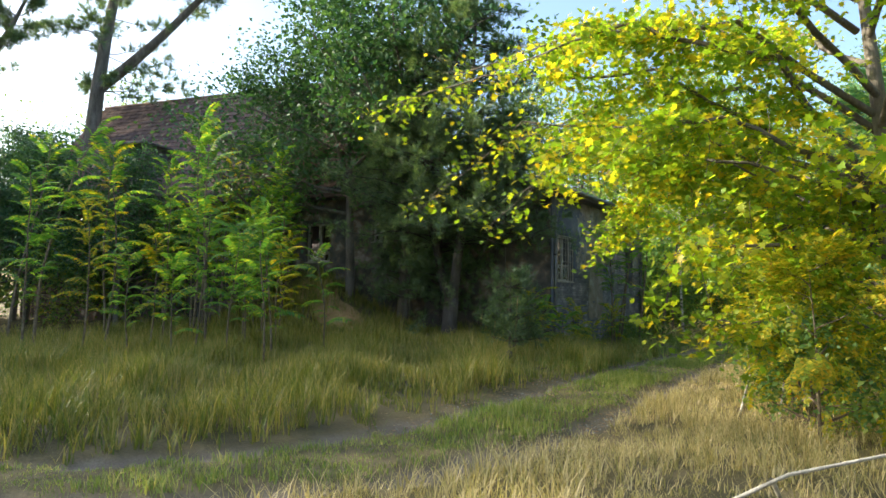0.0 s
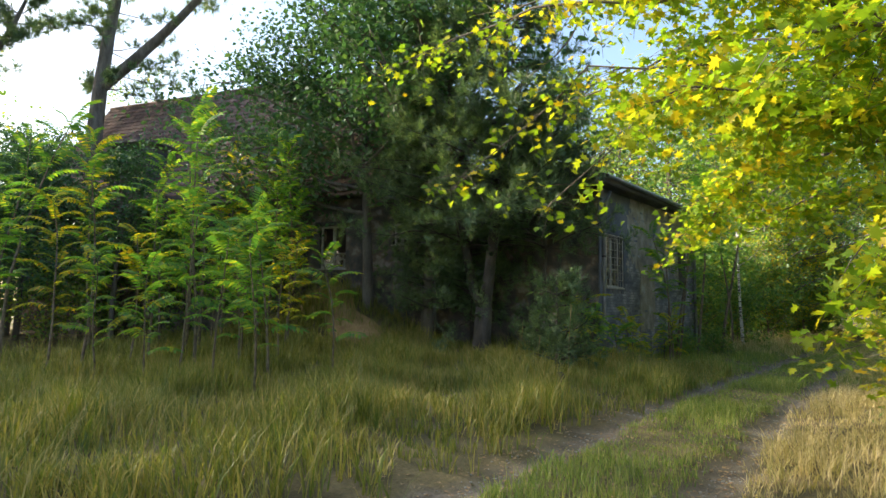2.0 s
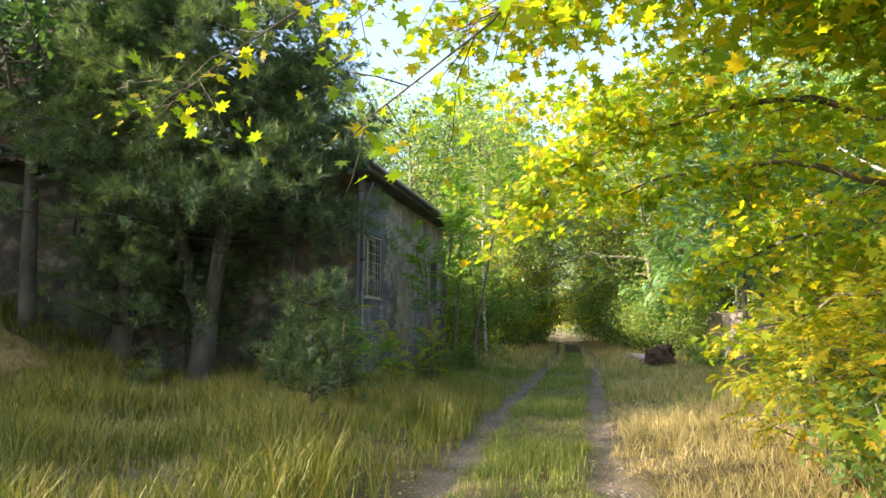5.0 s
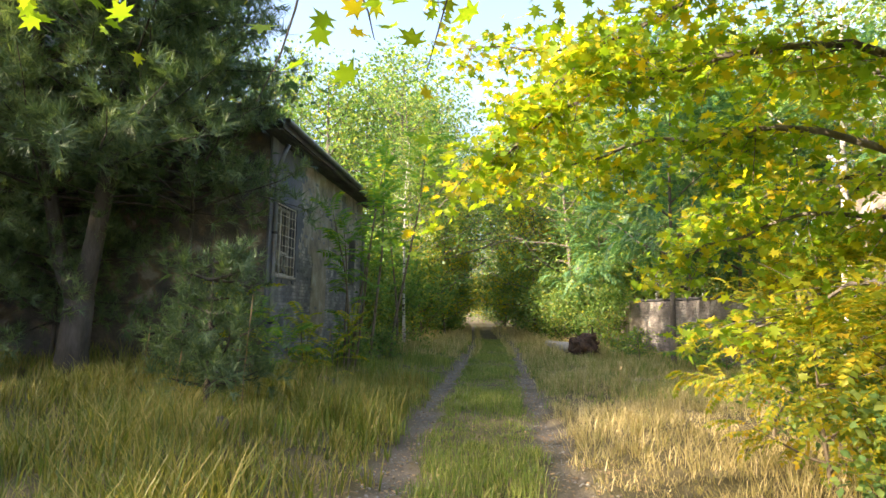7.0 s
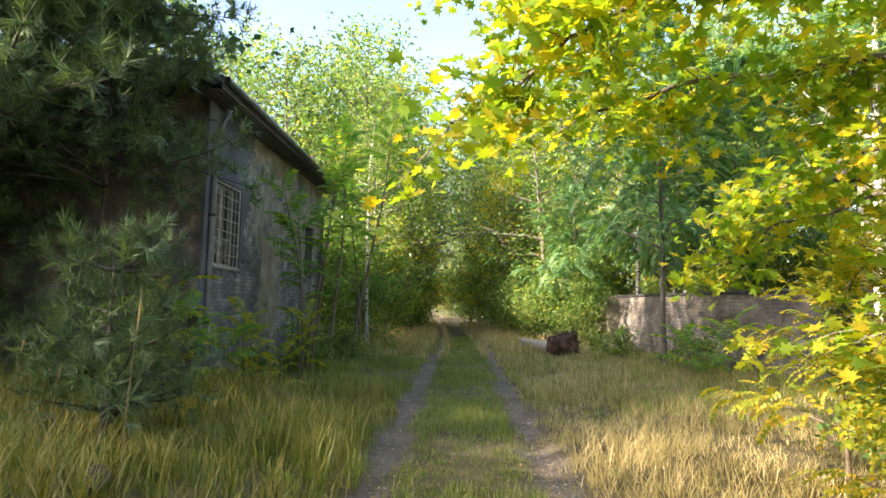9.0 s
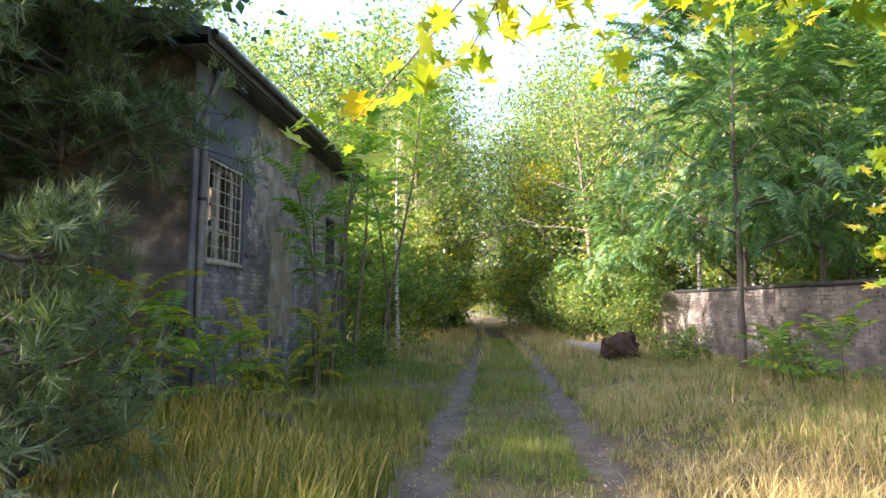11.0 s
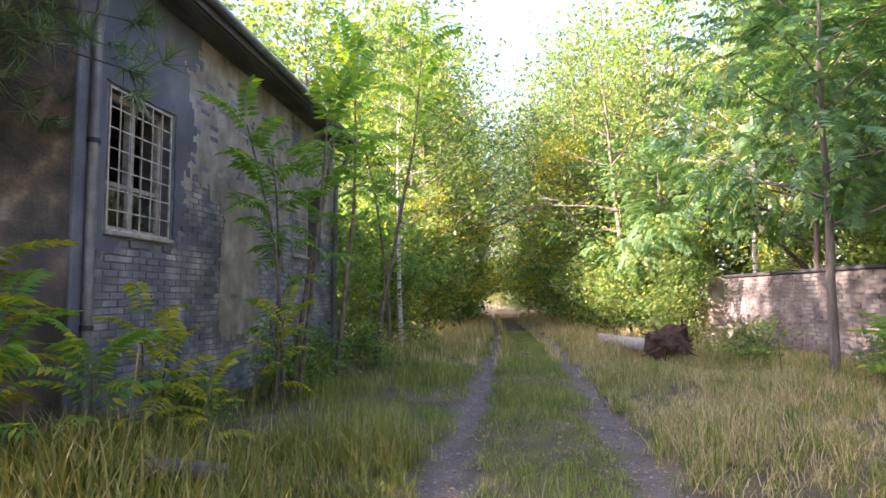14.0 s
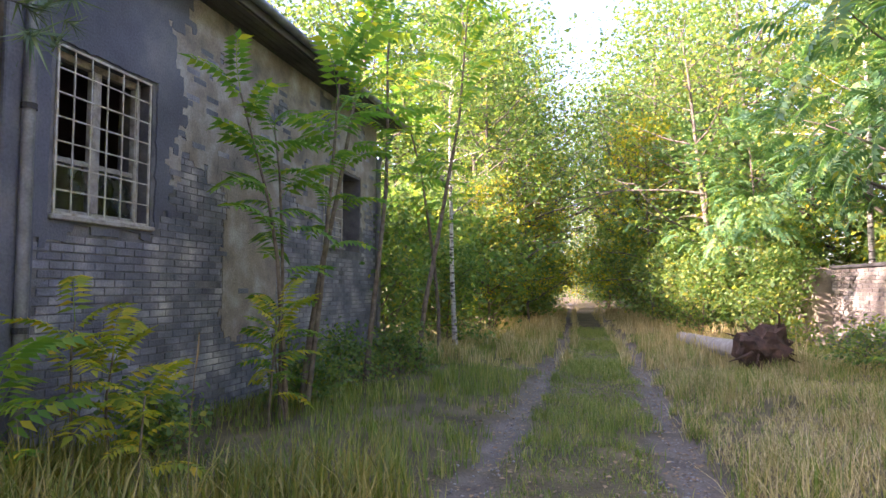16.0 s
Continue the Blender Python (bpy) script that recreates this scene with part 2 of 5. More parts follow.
def wall_mesh(name, length, height, holes, thick, mat):
    """A wall in its own plane: x along, z up, y from 0 (outer face) to thick, with openings cut through."""
    us = sorted({0.0, length, *(h[0] for h in holes), *(h[2] for h in holes)})
    zs = sorted({0.0, height, *(h[1] for h in holes), *(h[3] for h in holes)})
    solid = lambda i, j: 0 <= i < len(us) - 1 and 0 <= j < len(zs) - 1 and not any(
        h[0] <= (us[i] + us[i + 1]) / 2 <= h[2] and h[1] <= (zs[j] + zs[j + 1]) / 2 <= h[3] for h in holes)
    v, f = [], []
    def quad(*p):
        f.append(tuple(range(len(v), len(v) + 4)))
        v.extend(p)
    for i in range(len(us) - 1):
        for j in range(len(zs) - 1):
            if not solid(i, j):
                continue
            a, b, c, d = us[i], us[i + 1], zs[j], zs[j + 1]
            quad((a, 0, c), (b, 0, c), (b, 0, d), (a, 0, d))
            quad((b, thick, c), (a, thick, c), (a, thick, d), (b, thick, d))
            if not solid(i - 1, j): quad((a, thick, c), (a, 0, c), (a, 0, d), (a, thick, d))
            if not solid(i + 1, j): quad((b, 0, c), (b, thick, c), (b, thick, d), (b, 0, d))
            if not solid(i, j - 1): quad((a, thick, c), (b, thick, c), (b, 0, c), (a, 0, c))
            if not solid(i, j + 1): quad((a, 0, d), (b, 0, d), (b, thick, d), (a, thick, d))
    return mesh(name, v, f, mat)


# ---- the lie of the land ----
TRACK_Y = np.array([-30, -18, -15, -13, -11.5, -9, -6, -3, 3, 16, 20, 40, 77, 300.0])
TRACK_X = np.array([-26, -8.5, -3.6, -0.8, 0.25, 0.6, 0.42, 0.22, 0.18, 0.25, 0.1, -0.7, -2.2, -11.0])


def smooth(a, b, x):
    s = np.clip((np.asarray(x, float) - a) / (b - a), 0, 1)
    return s * s * (3 - 2 * s)


def track(y):
    return np.interp(y, TRACK_Y, TRACK_X)


def ruts(x, y):
    """1 in the wheel ruts, 0 off them."""
    d = np.abs(np.abs(x - track(y)) - 0.86)
    w = 1 - smooth(0.10, 0.30, d + 0.07 * np.sin(y * 2.1 + x) + 0.06 * np.sin(y * 5.3 + 2 * x) + 0.05 * np.sin(y * 11.0 + 7 * x))
    return w * (1 - smooth(60, 90, y))


def ground_z(x, y):
    x, y = np.asarray(x, float), np.asarray(y, float)
    z = np.zeros_like(x + y)
    off = np.abs(x - track(y))
    z = z + 0.12 * smooth(1.2, 3.0, off) + 0.25 * smooth(-3.0, -8.0, x) * smooth(-9, -2, y)
    z = z + 2.1 * np.exp(-(((x + 12.6) / 3.0) ** 2 + ((y - 0.0) / 1.7) ** 2))
    z = z - 0.07 * ruts(x, y) + 0.03 * np.sin(x * 1.3 + 0.4 * y) * np.sin(y * 1.1) * smooth(1, 3, off)
    return z + 0.05 * np.sin(x * 0.31) * np.sin(y * 0.27)


def spread(lo, hi, near, step, far):
    xs = list(np.arange(lo, hi + 1e-6, step))
    d, a, b = step, lo, hi
    while a > -far or b < far:
        d *= 1.35
        a, b = a - d, b + d
        xs = [a] + xs + [b]
    return np.array(xs)


gx, gy = spread(-7, 7, 0, 0.14, 2500), spread(-15, 26, 0, 0.2, 2500)
GX, GY = np.meshgrid(gx, gy)
GZ = ground_z(GX, GY)
nx, ny = len(gx), len(gy)
idx = np.arange(nx * ny).reshape(ny, nx)
faces = np.stack([idx[:-1, :-1], idx[:-1, 1:], idx[1:, 1:], idx[1:, :-1]], -1).reshape(-1, 4)
gm = mesh("ground", np.stack([GX, GY, GZ], -1), faces, GROUND, True)
att = gm.color_attributes.new("wear", "FLOAT_COLOR", "POINT")
w = ruts(GX, GY).ravel()
att.data.foreach_set("color", np.stack([w, w, w, np.ones_like(w)], -1).ravel())
tagged(new("ground", gm), "brown woodland soil with two worn gravel wheel ruts", "ground", "", "structure")


# ---- leaves and wood ----
def turns(n, up=0.5):
    """n random rotation matrices for leaves; up: how far their faces look to the sky."""
    nrm = rng.normal(size=(n, 3))
    nrm[:, 2] = np.abs(nrm[:, 2]) + up
    nrm /= np.linalg.norm(nrm, axis=1)[:, None]
    tip = rng.normal(size=(n, 3))
    tip[:, 2] -= 0.6
    tip -= nrm * (tip * nrm).sum(1)[:, None]
    tip /= np.linalg.norm(tip, axis=1)[:, None]
    return np.stack([np.cross(tip, nrm), tip, nrm], -1)


def scatter(shape, tris, at, size, rot):
    """Many copies of one small shape as vertices and triangles."""
    n, k = len(at), len(shape)
    v = np.einsum("nij,kj->nki", rot, shape) * size[:, None, None] + at[:, None, :]
    f = tris[None] + (np.arange(n) * k)[:, None, None]
    return v.reshape(-1, 3), f.reshape(-1, 3)


DIAMOND = np.array([(0, 0, 0), (0.34, 0.45, 0.08), (0, 1, -0.06), (-0.34, 0.45, 0.08)], float)
DIAMOND_T = np.array([(0, 1, 2), (0, 2, 3)])
lobes = [(0, 0.02), (0.30, -0.10), (0.19, 0.13), (0.62, 0.30), (0.25, 0.40), (0.40, 0.74), (0.13, 0.66), (0, 1.08)]
PALM = np.array([(0, 0.3, 0.0)] + [(x, y, 0.14 * abs(x) - 0.10 * y * y) for x, y in lobes] + [(-x, y, 0.14 * abs(x) - 0.10 * y * y) for x, y in lobes[-2:0:-1]], float)
PALM_T = np.array([(0, i, i % 14 + 1) for i in range(1, 15)])


def frond(pairs, leaflet, width):
    """A pinnate leaf of length 1 along y, drooping at the tip, with paired leaflets."""
    v, f = [], []
    def leaf(base, d, up):
        d, n = Vector(d).normalized(), len(v)
        s = d.cross(up).normalized() * width * leaflet
        b = Vector(base)
        v.extend([b, b + d * leaflet * 0.4 + s + up * 0.01, b + d * leaflet - Vector((0, 0, 0.18 * leaflet)), b + d * leaflet * 0.4 - s + up * 0.01])
        f.extend([(n, n + 1, n + 2), (n, n + 2, n + 3)])
    for i in range(pairs):
        y = 0.18 + 0.8 * i / (pairs - 1)
        c = (0, y, 0.22 * math.sin(y * 2.6) - 0.1 * y)
        for s in (-1, 1):
            leaf(c, (s, 0.38, -0.22), Vector((0, 0, 1)))
    leaf((0, 1.0, 0.0), (0, 1, -0.3), Vector((0, 0, 1)))
    n = len(v)
    for i in range(5):
        y = i / 4
        z = 0.22 * math.sin(y * 2.6) - 0.1 * y
        v.extend([Vector((-0.006, y, z)), Vector((0.006, y, z))])
    for i in range(4):
        a = n + 2 * i
        f.extend([(a, a + 1, a + 3), (a, a + 3, a + 2)])
    return np.array([tuple(p) for p in v]), np.array(f)


FROND, FROND_T = frond(9, 0.26, 0.22)
ROBIN, ROBIN_T = frond(7, 0.20, 0.36)


def frond_turns(out, droop=0.25, wild=0.35):
    """Rotations that point fronds along the given outward directions."""
    n = len(out)
    d = out + rng.normal(size=(n, 3)) * wild
    d[:, 2] -= droop * rng.random(n)
    d /= np.linalg.norm(d, axis=1)[:, None]
    side = np.cross(d, np.array([0, 0, 1.0]) + rng.normal(size=(n, 3)) * 0.25)
    side /= np.linalg.norm(side, axis=1)[:, None] + 1e-9
    return np.stack([side, d, np.cross(side, d)], -1)


def limb(start, direction, length, bend, steps, wobble):
    p, d, pts = Vector(start), Vector(direction).normalized(), [Vector(start)]
    for _ in range(steps):
        d = (d + Vector(rng.normal(size=3)) * wobble + Vector((0, 0, bend))).normalized()
        p = p + d * length / steps
        pts.append(p.copy())
    return pts


def skeleton(height, radius, crown_from, spread_by, limbs, lean=0.03, rise=0.5):
    """Trunk and limbs of a tree at the origin; returns the wood and the points near which leaves grow."""
    wood, grow = Build(), []
    trunk = limb((0, 0, -0.1), (rng.normal() * lean, rng.normal() * lean, 1), height, 0.04, 9, lean)
    wood.tube(trunk, [radius * (1 - 0.9 * i / 9) for i in range(10)], 7)
    for i in range(limbs):
        s = crown_from + (1 - crown_from) * (i + rng.random()) / limbs
        k = min(int(s * 9), 8)
        at = trunk[k].lerp(trunk[k + 1], s * 9 - k)
        a = i * 2.4 + rng.normal() * 0.4
        reach = spread_by * (1.1 - 0.75 * ((s - crown_from) / (1 - crown_from)) ** 1.6) * rng.uniform(0.65, 1.15)
        pts = limb(at, (math.cos(a), math.sin(a), rise), reach, 0.03, 5, 0.13)
        r = radius * (1 - 0.9 * s) * 0.55 + 0.006
        wood.tube(pts, [r * (1 - 0.85 * j / 5) for j in range(6)], 5)
        for j in range(2, 6):
            b = rng.uniform(0, 6.28)
            tw = limb(pts[j], (math.cos(b), math.sin(b), 0.25), reach * 0.32, -0.02, 3, 0.2)
            wood.tube(tw, [r * 0.3, r * 0.22, r * 0.15, 0.003], 4)
            grow += [tuple(q) for q in tw[1:]] + [tuple(pts[j])]
    grow.append(tuple(trunk[-1]))
    return wood, np.array(grow)


def crown(points, count, size, puff, kind, up=0.5):
    at = points[rng.integers(0, len(points), count)] + rng.normal(size=(count, 3)) * puff * np.array([1, 1, 0.6])
    s = size * rng.uniform(0.6, 1.3, count)
    if kind == "palm":
        return scatter(PALM, PALM_T, at, s, turns(count, up))
    if kind == "frond" or kind == "robin":
        out = at - points.mean(0)
        out[:, 2] *= 0.4
        out /= np.linalg.norm(out, axis=1)[:, None] + 1e-6
        sh, tr = (FROND, FROND_T) if kind == "frond" else (ROBIN, ROBIN_T)
        return scatter(sh, tr, at, s, frond_turns(out))
    return scatter(DIAMOND, DIAMOND_T, at, s, turns(count, up))


def broadleaf(name, label, height, radius, crown_from, spread_by, limbs, count, size, kind="diamond", puff=0.35, leaf=FOREST, bark=BARK, rise=0.5, group="", category="tree"):
    ob = thing(name, label, category, group=group)
    wood, grow = skeleton(height, radius, crown_from, spread_by, limbs, rise=rise)
    part("trunk", wood.data("trunk", bark, True), ob)
    v, f = crown(grow, count, size, puff, kind)
    part("crown", mesh("crown", v, f, leaf), ob)
    return ob


NEEDLES = []
for i in range(16):
    a, e = i * 2.399, 0.25 + 0.6 * (i % 5) / 4
    d = Vector((math.cos(a) * math.sin(e * 1.5), math.cos(e * 1.5) * 0.8 + 0.1, math.sin(a) * math.sin(e * 1.5))).normalized()
    s = d.cross(Vector((0.3, 0.5, 0.8))).normalized() * 0.04
    base = Vector((0, 0.5 * (i % 4) / 4 - 0.3, 0))
    NEEDLES += [tuple(base + s), tuple(base - s), tuple(base + d)]
TUFT, TUFT_T = np.array(NEEDLES), np.arange(48).reshape(-1, 3)


def tufts(grow, out, size, wild=0.5):
    return scatter(TUFT, TUFT_T, grow, size * rng.uniform(0.7, 1.3, len(grow)), frond_turns(out, -0.3, wild))


def pine_boughs(wood, stem, lo, hi, reach, whorls, size, per=7, dead=0):
    """Whorls of boughs with needle tufts along a stem polyline."""
    g, o = [], []
    for i in range(whorls):
        s = lo + (hi - lo) * (i + 0.5 * rng.random()) / whorls
        k = min(int(s * (len(stem) - 1)), len(stem) - 2)
        at = stem[k].lerp(stem[k + 1], s * (len(stem) - 1) - k)
        for j in range(4):
            a = rng.uniform(0, 6.28)
            ln = reach * rng.uniform(0.5, 1.1) * (1 - 0.65 * max(0, (s - lo) / (1.001 - lo)) ** 1.5)
            pts = limb(at, (math.cos(a), math.sin(a), rng.uniform(-0.1, 0.35)), ln, 0.02, 5, 0.12)
            wood.tube(pts, [0.028 * (1 - 0.8 * q / 5) for q in range(6)], 4)
            for q in range(2, 6):
                for _ in range(per):
                    d = Vector(rng.normal(size=3))
                    d = (d + (pts[q] - pts[q - 1]).normalized() * 1.2 + Vector((0, 0, 0.4))).normalized()
                    g.append(tuple(pts[q] + d * rng.uniform(0.05, 0.4)))
                    o.append(tuple(d))
    return np.array(g), np.array(o)

# ---- the derelict house ----
house = thing("house", "derelict grey plastered brick house with barred windows and sagging eaves", "house")
EAST_X, CORNER_Y, NORTH_Y, EAVE = -4.2, 2.4, 11.0, 5.22
TH = 0.42


def window(parent, name, m, wide, high, bars, label, casement=0.12):
    """A wooden window of two leaves set into an opening: x along, y inward, z up; origin at its lower corner."""
    win = part(name, None, parent, label)
    win.matrix_basis = m
    fr = Build()
    t_, d0, d1 = 0.07, casement, casement + 0.07
    fr.box((0, d0, 0), (t_, d1, high), 0.006).box((wide - t_, d0, 0), (wide, d1, high), 0.006)
    fr.box((t_, d0, 0), (wide - t_, d1, t_), 0.006).box((t_, d0, high - t_), (wide - t_, d1, high), 0.006)
    fr.box((wide / 2 - 0.05, d0 - 0.01, t_), (wide / 2 + 0.05, d1, high - t_), 0.006)
    fr.box((t_, d0 + 0.01, high * 0.33), (wide / 2 - 0.05, d1 - 0.01, high * 0.33 + 0.05), 0.004)
    fr.box((wide / 2 + 0.05, d0 + 0.01, high * 0.33), (wide - t_, d1 - 0.01, high * 0.33 + 0.05), 0.004)
    part("window_frame", fr.data("window_frame", WINDOW_WOOD), win, "flaking pale wooden frame")
    part("window_sill", Build().box((-0.05, -0.06, -0.05), (wide + 0.05, d1, -0.004), 0.008).data("window_sill", WINDOW_WOOD), win)
    for k in (0, 1):
        a = t_ + k * (wide / 2 - t_ + 0.05)
        b_ = a + wide / 2 - t_ - 0.05
        # the lower panes are left, the upper ones broken out
        part("pane", Build().box((a, d0 + 0.03, t_), (b_, d0 + 0.034, high * 0.33)).data("pane", GLASS), win)
    if bars:
        rod = Build().box((0, -0.02, 0), (wide, -0.004, 0.022)).data("bar", BAR)
        part("grille_frame", rod, win, "whitish painted iron grille")
        part("grille_frame", Build().box((0, -0.02, high - 0.022), (wide, -0.004, high)).data("bar", BAR), win)
        for s in (0, 1):
            part("grille_frame", Build().box((s * (wide - 0.022), -0.02, 0.022), (s * (wide - 0.022) + 0.022, -0.004, high - 0.022)).data("bar", BAR), win)
        up = Build().box((-0.006, -0.014, 0.02), (0.006, -0.002, high - 0.02)).data("bar", BAR)
        across = Build().box((0.02, -0.02, -0.006), (wide - 0.02, -0.008, 0.006)).data("bar", BAR)
        for i in range(1, 6):
            part("bar", up, win).location = (wide * i / 6, 0, 0)
        for i in range(1, 7):
            part("bar", across, win).location = (0, 0, high * i / 7)
    return win


# wall along the track: outer face looks east; u runs north from the corner
EAST_M = Matrix.Translation((EAST_X, CORNER_Y, -0.2)) @ Matrix.Rotation(radians(90), 4, "Z")
E_LEN = NORTH_Y - CORNER_Y
E_WIN = [(0.5, 2.4, 1.72, 3.9), (6.8, 2.45, 7.64, 3.88)]
east = part("wall", wall_mesh("wall", E_LEN, EAVE + 0.1, E_WIN, TH, MORTAR), house, "grey painted brick wall with peeling plaster")
east.matrix_basis = EAST_M
window(house, "window", EAST_M @ pose(0.5, 0, 2.4), 1.18, 1.5, True, "wooden window behind a whitish iron grille")
window(house, "window", EAST_M @ pose(5.95, 0, 2.5), 0.8, 1.2, True, "narrow wooden window with a rusty grille")

# front wall: looks south, runs west from the corner with a slight turn
TURN = 16.0
FRONT_L = 23.5
FRONT_M = Matrix.Translation((EAST_X, CORNER_Y, -0.2)) @ Matrix.Rotation(radians(TURN), 4, "Z") @ Matrix.Translation((-FRONT_L, 0, 0))
fu = lambda d: FRONT_L - d
F_WIN = [(fu(13.4), 3.1, fu(12.37), 4.58), (fu(6.3), 3.72, fu(5.78), 4.4), (fu(9.0), 3.0, fu(8.0), 4.4), (fu(17.4), 3.1, fu(16.4), 4.58), (fu(21.5), 3.1, fu(20.5), 4.58)]
front = part("wall", wall_mesh("wall", FRONT_L - 0.004, EAVE + 0.5, F_WIN, TH, OLD_PLASTER), house, "stained brownish plaster wall")
front.matrix_basis = FRONT_M
for a, z0, b_, z1 in F_WIN:
    window(house, "window", FRONT_M @ pose(a, 0, z0), b_ - a, z1 - z0, False, "weathered wooden window with broken panes")
    lintel = Build().box((a - 0.15, -0.05, z1 + 0.004), (b_ + 0.15, 0.1, z1 + 0.12), 0.01)
    part("lintel", lintel.data("lintel", DARK_WOOD), house).matrix_basis = FRONT_M
# closing walls, floor and partitions, dark inside
west = part("wall", wall_mesh("wall", 14.5, EAVE + 0.4, [], TH, OLD_PLASTER), house)
west.matrix_basis = FRONT_M @ Matrix.Translation((0, 14.5, 0)) @ Matrix.Rotation(radians(-90), 4, "Z")
north = part("wall", wall_mesh("wall", 23.0, EAVE + 0.1, [], TH, OLD_PLASTER), house)
north.matrix_basis = Matrix.Translation((EAST_X - 0.01, NORTH_Y, -0.2)) @ Matrix.Rotation(radians(180), 4, "Z")
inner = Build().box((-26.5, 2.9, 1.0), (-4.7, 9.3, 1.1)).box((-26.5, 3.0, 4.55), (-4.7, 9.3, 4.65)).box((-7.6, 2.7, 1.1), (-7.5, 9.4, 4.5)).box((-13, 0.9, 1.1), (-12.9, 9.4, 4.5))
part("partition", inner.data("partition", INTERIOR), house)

# the corner pier and downpipe, plaster skins over the brick
pier = Build().box((-0.02, -0.05, 0), (0.30, 0.0, EAVE), 0.012)
part("pier", pier.data("pier", PLASTER), house, "grey corner pier").matrix_basis = EAST_M @ pose(0, -0.004, 0)
pipe = Build().tube([(EAST_X + 0.1, CORNER_Y + 0.16, 0.2), (EAST_X + 0.1, CORNER_Y + 0.16, 2.4), (EAST_X + 0.1, CORNER_Y + 0.16, 4.1), (EAST_X + 0.18, CORNER_Y + 0.12, 4.45), (EAST_X + 0.36, CORNER_Y + 0.02, 4.8)], [0.05] * 5, 12)
part("downpipe", pipe.data("downpipe", ZINC, True), house, "dented zinc downpipe")
for z in (1.2, 3.0):
    part("bracket", Build().tube([(EAST_X + 0.1, CORNER_Y + 0.16, z), (EAST_X + 0.1, CORNER_Y + 0.16, z + 0.05)], [0.062, 0.062], 12).data("bracket", TAR), house)
pipe2 = Build().tube([(EAST_X + 0.09, NORTH_Y - 0.12, 0.2), (EAST_X + 0.09, NORTH_Y - 0.12, 4.2), (EAST_X + 0.38, NORTH_Y - 0.1, 4.75)], [0.05] * 3, 10)
part("downpipe", pipe2.data("downpipe", ZINC, True), house, "dented zinc downpipe")


def skin(outline_fn, mat, name, m, lo, hi, proud, cell=0.07):
    """A ragged sheet of plaster over a wall: cells where outline_fn(u, z) holds, with a rim."""
    us, zs = np.arange(lo[0], hi[0], cell), np.arange(lo[1], hi[1], cell)
    v, f, at = [], [], {}
    def vert(i, j, y):
        key = (i, j, y)
        if key not in at:
            at[key] = len(v)
            jit = noise.noise_vector(Vector((i * 1.7, j * 1.3, 2.0))) * cell * 0.45
            v.append((lo[0] + i * cell + jit.x, y, lo[1] + j * cell + jit.y))
        return at[key]
    on = [[outline_fn(u + cell / 2, z + cell / 2) for z in zs] for u in us]
    for i in range(len(us)):
        for j in range(len(zs)):
            if not on[i][j]:
                continue
            f.append((vert(i, j, -proud), vert(i + 1, j, -proud), vert(i + 1, j + 1, -proud), vert(i, j + 1, -proud)))
            for di, dj, a, b_ in ((-1, 0, (i, j), (i, j + 1)), (1, 0, (i + 1, j + 1), (i + 1, j)), (0, -1, (i + 1, j), (i, j)), (0, 1, (i, j + 1), (i + 1, j + 1))):
                k, l = i + di, j + dj
                if not (0 <= k < len(us) and 0 <= l < len(zs) and on[k][l]):
                    f.append((vert(*b_, -proud), vert(*a, -proud), vert(*a, 0.01), vert(*b_, 0.01)))
    part(name, mesh(name, v, f, mat), house, "").matrix_basis = m


def in_window(u, z, pad=0.03):
    return any(a - pad < u < c + pad and b_ - pad < z < d + pad for a, b_, c, d in E_WIN)


def rag(u, z, s=1.6):
    return noise.noise(Vector((u * s, z * s, 3.1))) * 0.6 + noise.noise(Vector((u * s * 4, z * s * 4, 8.1))) * 0.25


skin(lambda u, z: not in_window(u, z) and z > 2.35 + rag(u, z) * 0.5 and u < 2.15 + rag(u, z) * 0.7 - 0.25 * (3.6 - z) * (z < 3.6), PLASTER, "plaster", EAST_M, (0.3, 1.9), (3.2, EAVE - 0.02), 0.022)
skin(lambda u, z: not in_window(u, z) and u > 2.0 + rag(u, z) * 0.7 and z > 3.0 + rag(u + 5, z) * 1.1 and rag(u + 9, z, 1.1) > -0.22, PALE, "plaster", EAST_M, (1.7, 1.9), (8.5, EAVE - 0.02), 0.016)
skin(lambda u, z: not in_window(u, z) and 3.0 < u + 0.4 * rag(u, z) < 4.3 and 1.2 < z + 0.5 * rag(u, z + 4) < 3.4, PALE, "plaster", EAST_M, (2.6, 0.8), (4.8, 3.9), 0.02)

# roof: a shallow felt roof over the track end, a steep tiled roof over the long west part
over = 0.42
annex = Build()
rx0, rx1, ry0, ry1 = -10.5, EAST_X + over, CORNER_Y - over - 0.1, NORTH_Y + over
annex.v += [(rx1, ry0, EAVE), (rx1, ry1, EAVE), (rx0, ry1, EAVE + 0.4), (rx0, ry0 - 1.8, EAVE + 0.3), (rx0, (ry0 + ry1) / 2, EAVE + 1.5), (rx1 - 3.2, (ry0 + ry1) / 2, EAVE + 1.1)]
annex.v += [(x, y, z - 0.12) for x, y, z in annex.v]
annex.f += [(0, 1, 5), (1, 2, 4, 5), (3, 0, 5, 4), (7, 6, 11), (8, 7, 11, 10), (6, 9, 10, 11), (1, 0, 6, 7), (2, 1, 7, 8), (0, 3, 9, 6)]
part("roof", annex.data("roof", TAR), house, "shallow dark felt roof")
part("fascia", Build().box((rx1 - 0.001, ry0, EAVE - 0.24), (rx1 + 0.025, ry1, EAVE - 0.005), 0.004).data("fascia", DARK_WOOD), house, "warped dark fascia board")
